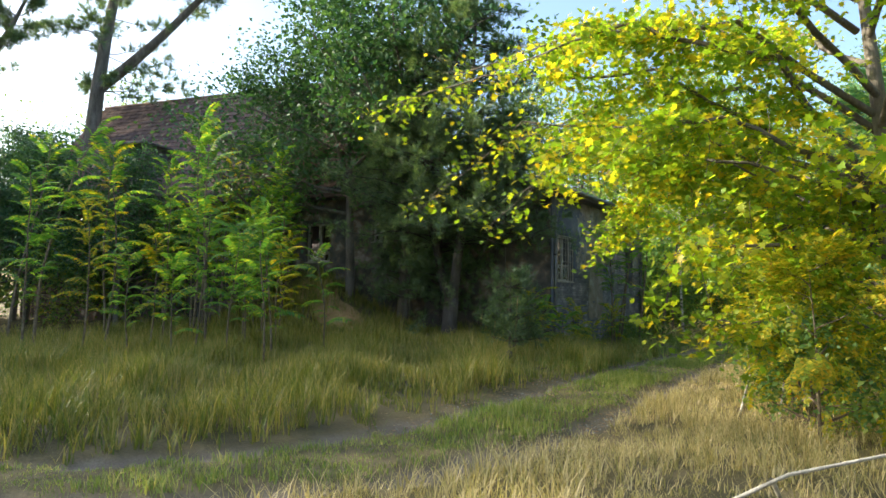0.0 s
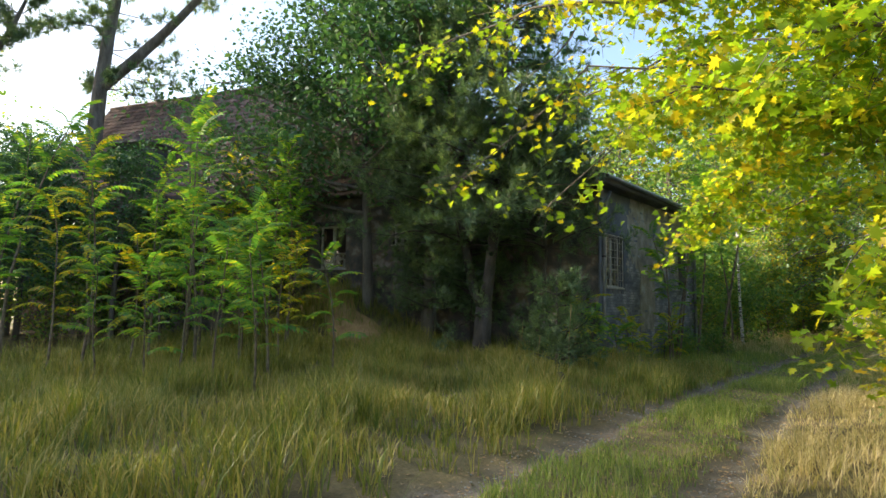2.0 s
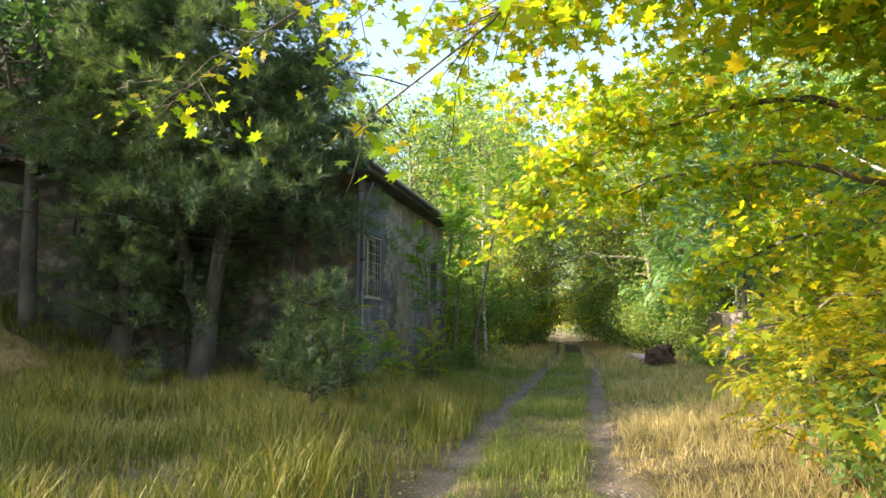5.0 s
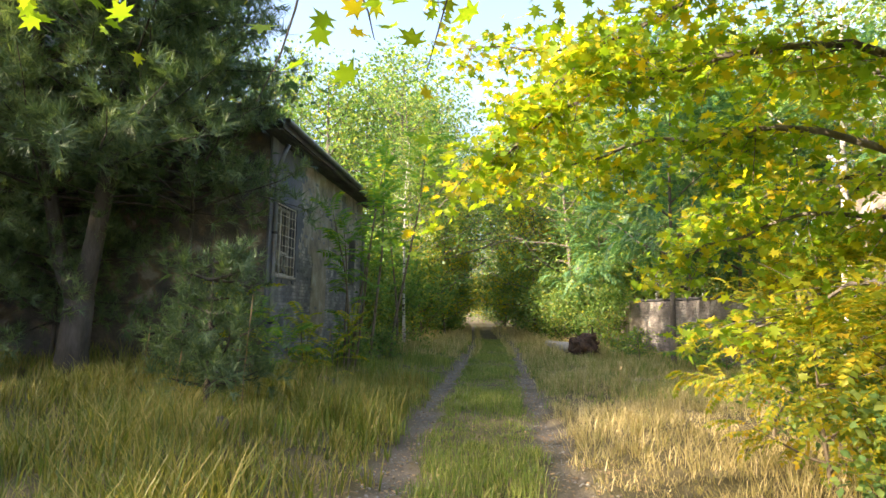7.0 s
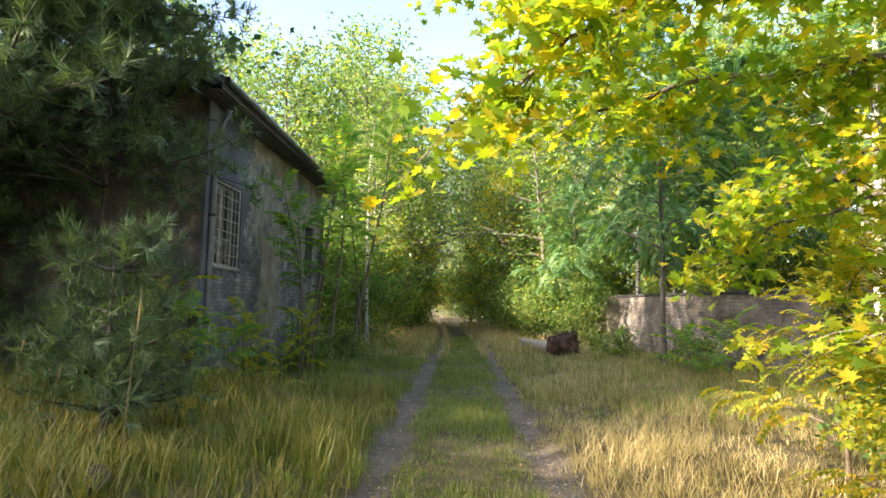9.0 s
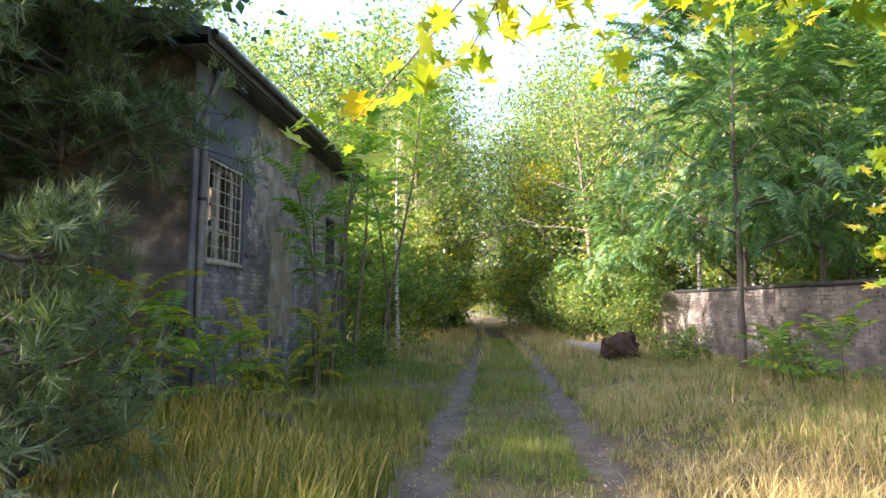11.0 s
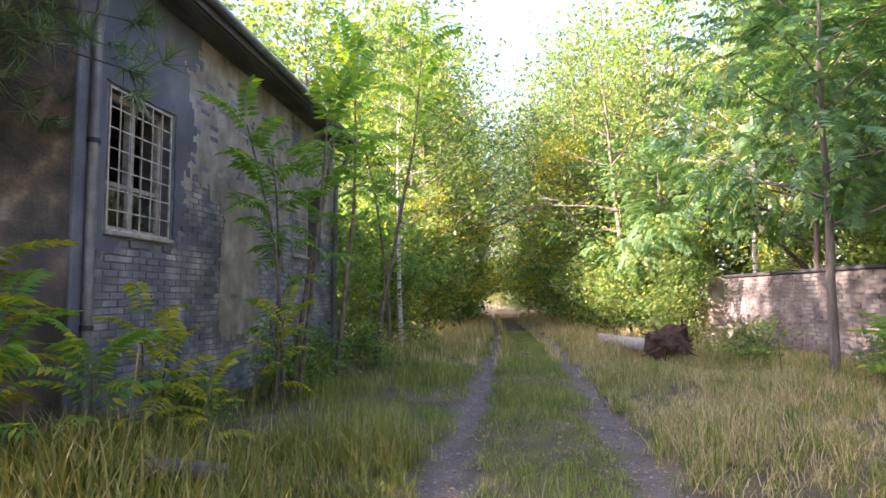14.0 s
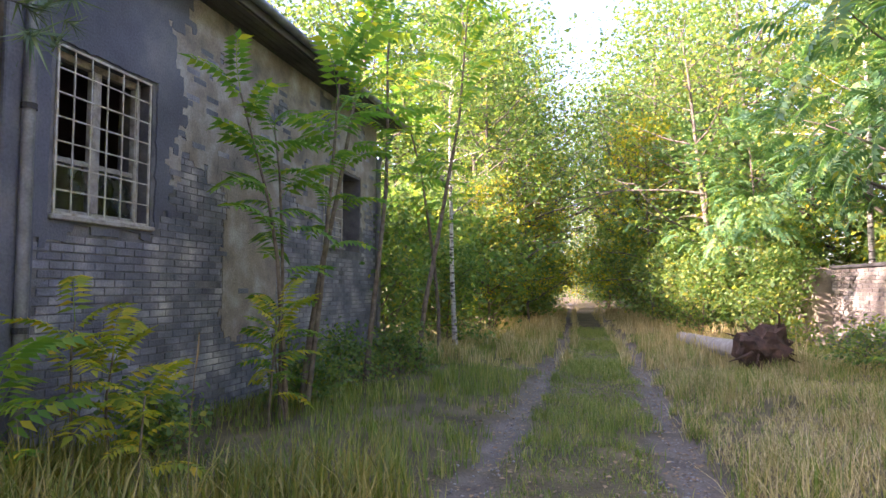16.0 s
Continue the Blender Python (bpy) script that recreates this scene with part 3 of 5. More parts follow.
part("gutter", Build().tube([(rx1 + 0.09, ry0, EAVE - 0.09), (rx1 + 0.09, (ry0 + ry1) / 2, EAVE - 0.11), (rx1 + 0.09, ry1 + 0.1, EAVE - 0.15)], [0.06] * 3, 10).data("gutter", ZINC, True), house, "sagging zinc gutter")
for i in range(4):
    board = Build().box((EAST_X + 0.01 + i * 0.1, ry0, EAVE - 0.26), (EAST_X + 0.1 + i * 0.1, ry1, EAVE - 0.235), 0.003)
    part("soffit_board", board.data("soffit_board", DARK_WOOD), house)
part("soffit_board", Build().box((-0.2, -0.5, EAVE + 0.28), (FRONT_L + 0.1, -0.01, EAVE + 0.31)).data("soffit_board", DARK_WOOD), house).matrix_basis = FRONT_M
fs = Build().box((-0.2, -0.54, EAVE + 0.2), (FRONT_L + 0.1, -0.505, EAVE + 0.42), 0.005)
part("fascia", fs.data("fascia", DARK_WOOD), house, "dark eaves board").matrix_basis = FRONT_M
tri = Build()
RIDGE = (4.2, 11.2)
u0, u1 = -0.4, FRONT_L - 6.2
tri.v += [(u0, -0.55, 5.25), (u1, -0.55, 5.25), (u1, RIDGE[0], RIDGE[1]), (u0, RIDGE[0], RIDGE[1]), (u1, 8.9, 5.25), (u0, 8.9, 5.25)]
tri.f += [(0, 1, 2, 3), (2, 1, 4), (5, 4, 1, 0), (3, 2, 4, 5), (0, 3, 5)]
roof = part("roof", tri.data("roof", DARK_WOOD), house, "steep roof of dull brown clay tiles")
roof.matrix_basis = FRONT_M
# tiles, course by course
slope = Vector((0, RIDGE[0] + 0.55, RIDGE[1] - 5.25))
rows_, cols_ = 26, 78
sl, n_up = slope.length, Vector((0, -slope.z, slope.y)).normalized()
sd = slope.normalized()
tv, tf = [], []
hole = lambda c, r: (15 < c < 18 and 6 < r < 10)
for r in range(rows_):
    for c in range(cols_):
        if hole(c, r) or rng.random() < 0.01:
            continue
        w_ = (u1 - u0) / cols_
        o = Vector((u0 + c * w_, -0.55, 5.25)) + sd * (sl * r / rows_ - 0.02) + n_up * (0.05 + rng.normal() * 0.006)
        n_ = len(tv)
        k = sl / rows_ * 1.12
        prof = [(0.0, 0.0), (0.3, 0.05), (0.65, 0.02), (0.98, 0.0)]
        tv += [tuple(o + Vector((q * w_, 0, 0)) + n_up * h_) for q, h_ in prof]
        tv += [tuple(o + Vector((q * w_, 0, 0)) + n_up * (h_ - 0.035) + sd * k) for q, h_ in prof]
        tv += [tuple(o + Vector((q * w_, 0, 0)) + n_up * (h_ - 0.025)) for q, h_ in prof]
        tf += [(n_ + i, n_ + i + 1, n_ + i + 5, n_ + i + 4) for i in range(3)] + [(n_ + 8 + i, n_ + 9 + i, n_ + 1 + i, n_ + i) for i in range(3)]
part("roof_tiles", mesh("roof_tiles", tv, tf, TILE), roof, "", "stuff")
ridge_b = Build()
for i in range(40):
    a = u0 + (u1 - u0) * i / 40
    ridge_b.tube([(a, RIDGE[0], RIDGE[1] + 0.02), (a + (u1 - u0) / 40 * 1.05, RIDGE[0], RIDGE[1] + 0.03 + 0.012 * (i % 2))], [0.12, 0.105], 8)
part("ridge_tiles", ridge_b.data("ridge_tiles", TILE), roof, "", "stuff")
# a dormer window in the tiled roof
dm = Build().box((4.9, -0.05, 6.2), (4.98, 2.2, 7.9)).box((6.6, -0.05, 6.2), (6.68, 2.2, 7.9)).box((4.7, -0.3, 7.9), (6.9, 2.4, 8.0), 0.02).box((4.98, -0.05, 6.2), (6.6, 0.0, 6.7)).box((5.7, -0.05, 6.7), (5.8, 0.0, 7.9))
dormer = part("dormer", dm.data("dormer", DARK_WOOD), house, "dark boarded dormer with an empty window")
dormer.matrix_basis = FRONT_M

# ---- brick garden wall across the track ----
garden = thing("garden_wall", "crumbling pale brick garden wall with its sunlit end done paler", "wall")
A, B = Vector((6.1, 16.5, 0)), Vector((7.1, 4.9, 0))
run = B - A
GW_M = Matrix.Translation((A.x, A.y, -0.1)) @ Matrix.Rotation(math.atan2(run.y, run.x), 4, "Z")
GW_L, GW_H = run.length, 2.12
gw = part("wall", wall_mesh("wall", GW_L, GW_H, [], 0.34, MORTAR), garden, "pale brick wall with open joints")
gw.matrix_basis = GW_M @ Matrix.Translation((0, 0, 0))
# the wall runs on here; its sunlit stretch gets a paler material
sunlit_stretch = Build().box((5.75, 16.6, -0.1), (6.25, 21.0, 2.08), 0.03)
part("pier", sunlit_stretch.data("pier", PALE), garden, "sunlit far stretch of the wall, done in paler plaster")
part("coping", Build().box((-0.05, -0.06, GW_H + 0.002), (GW_L, 0.4, GW_H + 0.09), 0.02).data("coping", TAR), garden, "dark mossy coping").matrix_basis = GW_M

# ---- outbuilding at the end of the garden wall ----
shed = thing("outbuilding", "pale ruined outbuilding with boarded lower wall and dark roof", "building")
part("wall", Build().box((8.0, 0.8, -0.1), (12.0, 4.85, 4.3), 0.02).data("wall", PALE), shed, "pale peeling plaster wall")
for i in range(14):
    part("board", Build().box((7.96, 0.8, 0.1 + i * 0.15), (7.995, 4.8, 0.24 + i * 0.15), 0.004).data("board", DARK_WOOD), shed)
part("roof", Build().box((7.6, 0.4, 4.32), (12.4, 5.3, 4.5), 0.03).data("roof", TAR), shed, "dark flat roof slab")

# ---- sunlit streak on the mound before the house, laid as ochre sand ----
sx, sy = np.meshgrid(np.linspace(0, 1, 26), np.linspace(-1, 1, 12))
px = -12.1 + 4.1 * sx + 0.25 * sy + 0.15 * np.sin(sx * 9)
py = -0.75 - 0.85 * sx + 0.5 * sy * (1 + 0.25 * np.sin(sx * 14))
pz = ground_z(px, py) + 0.05 * (1 - sy ** 2) + 0.012
i_ = np.arange(26 * 12).reshape(12, 26)
sm = mesh("sunlit_sand_streak", np.stack([px, py, pz], -1), np.stack([i_[:-1, :-1], i_[:-1, 1:], i_[1:, 1:], i_[1:, :-1]], -1).reshape(-1, 4), SUN_STREAK, True)
tagged(new("sunlit_sand_streak", sm), "ochre sand strip in place of a sunlit streak on the mound", "sand", "", "structure")


# ---- grass ----
def grass(name, label, mat, n, where, height, width=0.006, lean=0.35, clump=True):
    """Blades scattered by where(x, y) -> keep probability, in a box."""
    (x0, x1), (y0, y1), keep = where
    x, y = rng.uniform(x0, x1, n * 3), rng.uniform(y0, y1, n * 3)
    ok = rng.random(n * 3) < keep(x, y)
    x, y = x[ok][:n], y[ok][:n]
    if clump:
        k = len(x) // 9
        c = rng.integers(0, k, len(x))
        x, y = x[c] + rng.normal(size=len(x)) * 0.05, y[c] + rng.normal(size=len(y)) * 0.05
    z = ground_z(x, y) - 0.01
    h = height * rng.uniform(0.35, 1.25, len(x)) * (0.75 + 0.5 * np.sin(x * 1.9 + 1) * np.sin(y * 1.3))
    a = rng.uniform(0, 6.28, len(x))
    d = np.stack([np.cos(a), np.sin(a), np.zeros_like(a)], -1)
    s = np.stack([-np.sin(a), np.cos(a), np.zeros_like(a)], -1) * (width * rng.uniform(0.6, 1.5, len(x)))[:, None]
    p = np.stack([x, y, z], -1)
    l = (lean * rng.uniform(0.2, 1.6, len(x)) * h)[:, None]
    up = np.array([0, 0, 1.0]) * h[:, None]
    v = np.stack([p - s, p + s, p + up * 0.55 + d * l * 0.35 - s * 0.8, p + up * 0.55 + d * l * 0.35 + s * 0.8, p + up * 0.95 + d * l], 1)
    f = np.array([(0, 1, 3), (0, 3, 2), (2, 3, 4)])[None] + (np.arange(len(x)) * 5)[:, None, None]
    return tagged(new(name, mesh(name, v, f.reshape(-1, 3), mat)), label, "grass", "", "stuff")


def off(x, y):
    return x - track(y)


no_rut = lambda x, y: 1 - smooth(0.15, 0.6, ruts(x, y))
in_yard = lambda x, y: 1.0 - (x < -4.3) * (y > 2.4 + 0.287 * (x + 4.2) - 0.3)
grass("meadow_grass", "tall yellow-green meadow grass beside the track", GRASS_MIXED, 95000, ((-18, -0.3), (-15, 3), lambda x, y: no_rut(x, y) * (off(x, y) < -1.0) * in_yard(x, y) * np.clip(1.3 - 0.05 * (-x), 0.3, 1) * (0.15 + 0.85 * (smooth(-1.0, -2.2, off(x, y)) + (y > -4)))), 0.5, 0.0062, 0.6)
grass("verge_grass", "short green grass along the middle of the track", GRASS_GREEN, 60000, ((-2.5, 2.6), (-14, 24), lambda x, y: no_rut(x, y) * (np.abs(off(x, y)) < 0.75)), 0.16, 0.0034, 0.6)
grass("verge_grass", "green grass tufts at the foot of the house", GRASS_GREEN, 26000, ((-4.2, -0.4), (-3, 20), lambda x, y: no_rut(x, y) * (off(x, y) < -0.9) * in_yard(x, y)), 0.27, 0.005)
grass("dry_grass", "tall dry straw-coloured grass beside the track", GRASS_DRY, 72000, ((0.8, 7.5), (-15, 13), lambda x, y: no_rut(x, y) * (off(x, y) > 0.95) * (1.2 - 0.07 * x)), 0.28, 0.0034, 0.9)
grass("verge_grass", "green grass tufts before the garden wall", GRASS_GREEN, 24000, ((0.3, 7), (1, 20), lambda x, y: no_rut(x, y) * (off(x, y) > 0.95)), 0.28, 0.005)
grass("dry_grass", "sunlit dry grass beyond the house", GRASS_DRY, 26000, ((-12, 4), (10.5, 40), lambda x, y: no_rut(x, y) * (np.abs(off(x, y)) > 0.5) * in_yard(x, y - 7.7)), 0.5, 0.008)

# ---- the maple that hangs over the path ----
def branch_leaves(paths, per_metre, puff, size, kind, droop=0.12):
    """Wood and leaves along given branch lines, with side twigs."""
    wood, grow = Build(), []
    for pts, r in paths:
        pts = [Vector(p) for p in pts]
        fine = []
        for a, b_ in zip(pts, pts[1:]):
            for q in range(4):
                fine.append(a.lerp(b_, q / 4) + Vector(rng.normal(size=3)) * 0.03)
        fine.append(pts[-1])
        n = len(fine)
        wood.tube(fine, [r * (1 - 0.88 * i / (n - 1)) + 0.003 for i in range(n)], 6)
        length = sum((b_ - a).length for a, b_ in zip(pts, pts[1:]))
        for i in range(int(length * per_metre)):
            s = (0.18 + 0.82 * rng.random()) * (n - 1)
            k = min(int(s), n - 2)
            at = fine[k].lerp(fine[k + 1], s - k)
            d = (fine[k + 1] - fine[k]).normalized() * 0.7 + Vector(rng.normal(size=3)) * 0.75
            d.z = d.z * 0.6 - 0.15
            tw = limb(at, d, puff * rng.uniform(0.5, 1.4), -droop, 3, 0.15)
            wood.tube(tw, [0.006, 0.005, 0.004, 0.002], 3)
            grow += [tuple(q) for q in tw[1:]]
    return wood, np.array(grow)


maple = thing("maple_tree", "spreading maple with sunlit yellow-green lobed leaves", "tree")
T0 = (4.9, -5.6)
maple_paths = [
    ([(T0[0], T0[1], -0.1), (4.8, -5.5, 2.0), (4.6, -5.3, 4.5), (4.3, -5.0, 8.0)], 0.16),
    ([(4.85, -5.5, 2.0), (3.0, -7.0, 3.5), (1.2, -7.7, 3.8), (-0.3, -7.6, 2.75)], 0.018),
    ([(4.8, -5.5, 2.6), (2.5, -6.6, 4.0), (0.0, -7.2, 4.4), (-2.1, -7.0, 3.2)], 0.02),
    ([(4.7, -5.4, 3.2), (2.0, -6.8, 4.9), (-0.6, -7.4, 5.2), (-2.8, -7.4, 5.0)], 0.03),
    ([(4.7, -5.4, 3.2), (2.0, -5.6, 4.4), (0.9, -5.6, 4.5), (0.0, -5.8, 4.2)], 0.045),
    ([(4.8, -5.5, 2.2), (3.0, -5.0, 3.6), (1.5, -4.2, 3.6), (0.05, -3.8, 2.8)], 0.04),
    ([(4.8, -5.5, 2.8), (3.0, -5.4, 4.4), (1.4, -4.4, 4.0), (0.6, -4.0, 3.4)], 0.04),
    ([(4.6, -5.3, 4.0), (2.5, -5.5, 6.0), (0.5, -5.0, 6.6), (-1.0, -4.6, 6.6)], 0.05),
    ([(4.8, -5.5, 2.2), (3.2, -4.0, 3.2), (2.0, -3.4, 3.3), (0.8, -3.2, 3.0)], 0.04),
    ([(4.8, -5.5, 2.5), (3.4, -4.0, 3.8), (1.6, -3.0, 4.4), (0.0, -2.6, 4.6)], 0.045),
    ([(4.8, -5.5, 1.5), (4.0, -7.0, 2.2), (3.5, -8.0, 2.3), (2.7, -8.7, 2.1)], 0.045),
    ([(4.8, -5.5, 1.9), (4.4, -7.2, 3.2), (3.2, -8.2, 3.7), (2.0, -8.6, 3.7)], 0.05),
    ([(4.8, -5.5, 2.4), (4.2, -6.8, 3.0), (3.0, -7.4, 3.4), (1.9, -7.2, 3.5)], 0.04),
    ([(4.7, -5.4, 3.0), (3.6, -7.4, 4.6), (2.0, -8.0, 5.2), (0.2, -8.0, 5.0)], 0.05),
    ([(4.6, -5.3, 4.2), (3.0, -6.4, 5.6), (0.8, -6.8, 5.8), (-1.5, -6.8, 5.6)], 0.05),
    ([(4.6, -5.3, 3.6), (3.0, -5.8, 4.8), (1.0, -6.2, 4.8), (-0.6, -6.2, 4.4)], 0.045),
    ([(4.8, -5.5, 1.2), (4.3, -6.6, 1.4), (3.5, -7.2, 1.3), (2.9, -7.4, 1.4)], 0.035),
    ([(4.8, -5.5, 1.3), (4.0, -5.0, 1.9), (3.3, -4.2, 1.8), (2.7, -3.7, 1.45)], 0.035),
    ([(4.8, -5.5, 1.6), (4.0, -4.6, 2.4), (3.2, -3.6, 2.5), (2.4, -3.0, 2.2)], 0.035),
    ([(4.8, -5.5, 2.4), (4.2, -3.6, 3.0), (3.6, -2.4, 3.0), (3.0, -1.6, 2.7)], 0.04),
    ([(4.8, -5.5, 2.0), (4.4, -6.4, 2.6), (3.8, -6.8, 2.6), (3.2, -6.9, 2.4)], 0.035),
    ([(4.4, -5.1, 6.0), (2.5, -6.5, 7.2), (0.5, -7.5, 7.6), (-1.5, -8.0, 7.2)], 0.05),
    ([(4.4, -5.1, 6.5), (4.5, -7.0, 7.5), (4.2, -9.0, 7.8), (3.6, -10.5, 7.2)], 0.05),
    ([(4.6, -5.3, 4.0), (5.2, -7.5, 5.4), (5.3, -9.5, 5.6), (5.2, -11.0, 4.8)], 0.05),
    ([(4.6, -5.3, 4.5), (3.4, -7.6, 5.8), (2.4, -9.5, 6.0), (1.6, -10.8, 5.4)], 0.05),
    ([(4.4, -5.1, 6.2), (3.8, -6.8, 6.9), (3.3, -8.4, 6.9), (2.8, -9.8, 6.3)], 0.05),
    ([(4.5, -5.2, 5.4), (5.0, -7.0, 6.5), (5.2, -8.6, 6.7), (5.4, -10.2, 6.0)], 0.05),
    ([(4.4, -5.1, 5.6), (2.8, -7.0, 6.6), (1.4, -8.8, 6.9), (0.4, -10.0, 6.4)], 0.05),
    ([(4.8, -5.5, 3.0), (5.5, -7.5, 3.6), (5.4, -9.3, 3.4), (5.0, -10.4, 2.7)], 0.04),
    ([(4.5, -5.2, 5.0), (3.4, -3.4, 6.4), (2.0, -2.0, 7.0), (0.8, -1.0, 7.2)], 0.045),
]
wood, grow = branch_leaves(maple_paths[1:], 8.5, 0.62, 0.12, "palm")
wood.tube(*[(p, [0.16, 0.14, 0.1, 0.04]) for p, _ in maple_paths[:1]][0], 10)
part("trunk", wood.data("trunk", BARK, True), maple, "grey trunk with long bare branches")
at = grow[rng.integers(0, len(grow), 40000)] + rng.normal(size=(40000, 3)) * np.array([0.13, 0.13, 0.09])
# thin towards the west tips
at = at[~((at[:, 0] < 0.6) & (at[:, 1] < -5.9) & (rng.random(len(at)) < 0.72))]
# the walked corridor is kept clear of leaves
way_x = np.interp(at[:, 1], [-12.7, -11.3, -9.3, -7.4, -5], [2.2, 1.15, 0.37, 0.06, -0.02])
at = at[~((np.hypot(at[:, 0] - way_x, at[:, 2] - 1.6) < 0.75) & (at[:, 1] > -12.5) & (at[:, 1] < -4.5))]
v, f = scatter(PALM, PALM_T, at, 0.105 * rng.uniform(0.55, 1.25, len(at)), turns(len(at), 0.7))
part("crown", mesh("crown", v, f, MAPLE), maple)

# yellow-leaved robinia bushes beside it
for x, y, h, n in ((3.6, -6.1, 2.2, 360), (3.3, -4.9, 1.9, 320), (3.5, -2.2, 2.0, 300), (3.8, -3.2, 2.2, 400), (3.2, -4.0, 1.5, 240), (4.0, -7.6, 2.2, 380), (5.4, -8.0, 1.9, 420), (4.5, -1.2, 2.4, 350), (5.6, -3.5, 3.2, 500)):
    o = broadleaf("robinia_bush", "robinia bush with yellow rounded leaflets", h, 0.025, 0.12, h * 0.42, 9, n, 0.26, "robin", 0.1, YELLOWING, TWIG, category="bush", group="bushes under the maple")
    o.location = (x, y, float(ground_z(x, y)))
# low leafy bramble under the maple
for x, y, r, n in ((-3.5, 3.4, 0.42, 900), (-3.3, 5.9, 0.5, 1200), (-3.5, 7.4, 0.6, 1400), (-3.0, 8.9, 0.6, 1400), (-4.6, 0.6, 0.6, 1200), (4.6, 10.4, 0.6, 1200), (5.8, 7.4, 0.6, 1200), (5.8, -8.9, 0.9, 2600), (3.9, -7.0, 1.0, 2800), (3.5, -5.4, 0.9, 2400), (3.9, -3.4, 0.9, 2200), (4.9, -4.2, 1.0, 2200), (5.8, -1.5, 1.1, 2000)):
    o = broadleaf("bramble_bush", "dense low green bramble bush", r * 1.3, 0.02, 0.05, r, 9, n, 0.075, "diamond", 0.16, FOREST, TWIG, category="bush", group="low brambles")
    o.location = (x, y, float(ground_z(x, y)))
# dry fallen branches in the grass there
for pts in ([(3.4, -11.2, 0.02), (4.1, -10.9, 0.45), (4.7, -10.7, 0.65), (5.1, -10.4, 0.95)], [(3.9, -11.5, 0.05), (4.5, -11.2, 0.2), (5.2, -10.9, 0.55)], [(4.0, -10.9, 0.4), (4.05, -10.6, 0.1), (4.0, -10.5, 0.02)], [(2.9, -6.1, 0.05), (3.0, -5.9, 0.6), (2.95, -5.8, 1.0)], [(3.4, -6.2, 0.05), (3.45, -6.1, 0.5), (3.65, -5.9, 0.8)]):
    tagged(new("dry_branch", Build().tube(pts, [0.018 * (1 - 0.6 * i / (len(pts) - 1)) for i in range(len(pts))], 6).data("dry_branch", DEAD, True)), "bleached dry branch in the grass", "branch")

# ---- two-stemmed pine before the house, and a young pine ----
pine = thing("pine_tree", "old two-stemmed pine with long dark needles", "tree")
PB = Vector((-6.5, 0.1, float(ground_z(-6.5, 0.1)) - 0.1))
wood = Build()
foot = [PB, PB + Vector((0.02, 0, 0.5)), PB + Vector((0.08, 0, 1.35))]
wood.tube(foot, [0.30, 0.24, 0.22], 12)
stem1 = [PB + Vector(p) for p in ((0.1, 0, 1.25), (0.24, 0.0, 2.2), (0.4, 0.05, 3.6), (0.55, 0.1, 5.4), (0.65, 0.1, 7.8), (0.75, 0.2, 11.2))]
stem2 = [PB + Vector(p) for p in ((0.05, 0, 1.25), (-0.28, 0, 1.9), (-0.5, -0.05, 2.9), (-0.72, -0.1, 4.2), (-0.95, -0.2, 6.4), (-1.1, -0.2, 9.6))]
wood.tube(stem1, [0.17, 0.15, 0.14, 0.12, 0.09, 0.03], 10)
wood.tube(stem2, [0.15, 0.13, 0.11, 0.10, 0.08, 0.03], 10)
g1, o1 = pine_boughs(wood, stem1, 0.38, 1.0, 3.9, 26, 0.2, 10)
g2, o2 = pine_boughs(wood, stem2, 0.40, 1.0, 3.7, 24, 0.2, 10)
# broken dead snags low on the stems
for st, k, a in ((stem1, 1, 0.4), (stem1, 2, 2.9), (stem1, 2, 5.2), (stem2, 2, 3.4), (stem2, 2, 1.2), (stem1, 1, 4.0)):
    pts = limb(st[k].lerp(st[k + 1], 0.6), (math.cos(a), math.sin(a), 0.1), rng.uniform(0.7, 1.6), -0.02, 4, 0.12)
    wood.tube(pts, [0.02, 0.016, 0.012, 0.008, 0.003], 4)
part("trunk", wood.data("trunk", PINE_BARK, True), pine, "grey forked trunk with dead snags")
v, f = tufts(np.concatenate([g1, g2]), np.concatenate([o1, o2]), 0.22)
part("crown", mesh("crown", v, f, NEEDLE), pine)

for bx, by, h, rr, dens, low in ((-3.4, -1.55, 2.1, 0.95, 1, 0.06), (-5.0, 0.9, 7.0, 2.0, 4, 0.42), (-7.2, 0.6, 5.0, 1.8, 6, 0.15), (-8.2, 0.2, 4.6, 1.9, 7, 0.2)):
    young = thing("young_pine", "young pine with soft bluish-green needles", "tree", group="young pines by the house")
    wood = Build()
    base = Vector((bx, by, float(ground_z(bx, by))))
    stem = [base + Vector((0, 0, h * i / 4)) for i in range(5)]
    wood.tube(stem, [0.04, 0.035, 0.028, 0.02, 0.008], 7)
    g, o = pine_boughs(wood, stem, low, 1.0, rr, int(6 + h * 2.2), 0.2, dens + 3)
    part("trunk", wood.data("trunk", PINE_BARK, True), young)
    v, f = tufts(g, o, 0.18)
    part("crown", mesh("crown", v, f, NEEDLE), young)


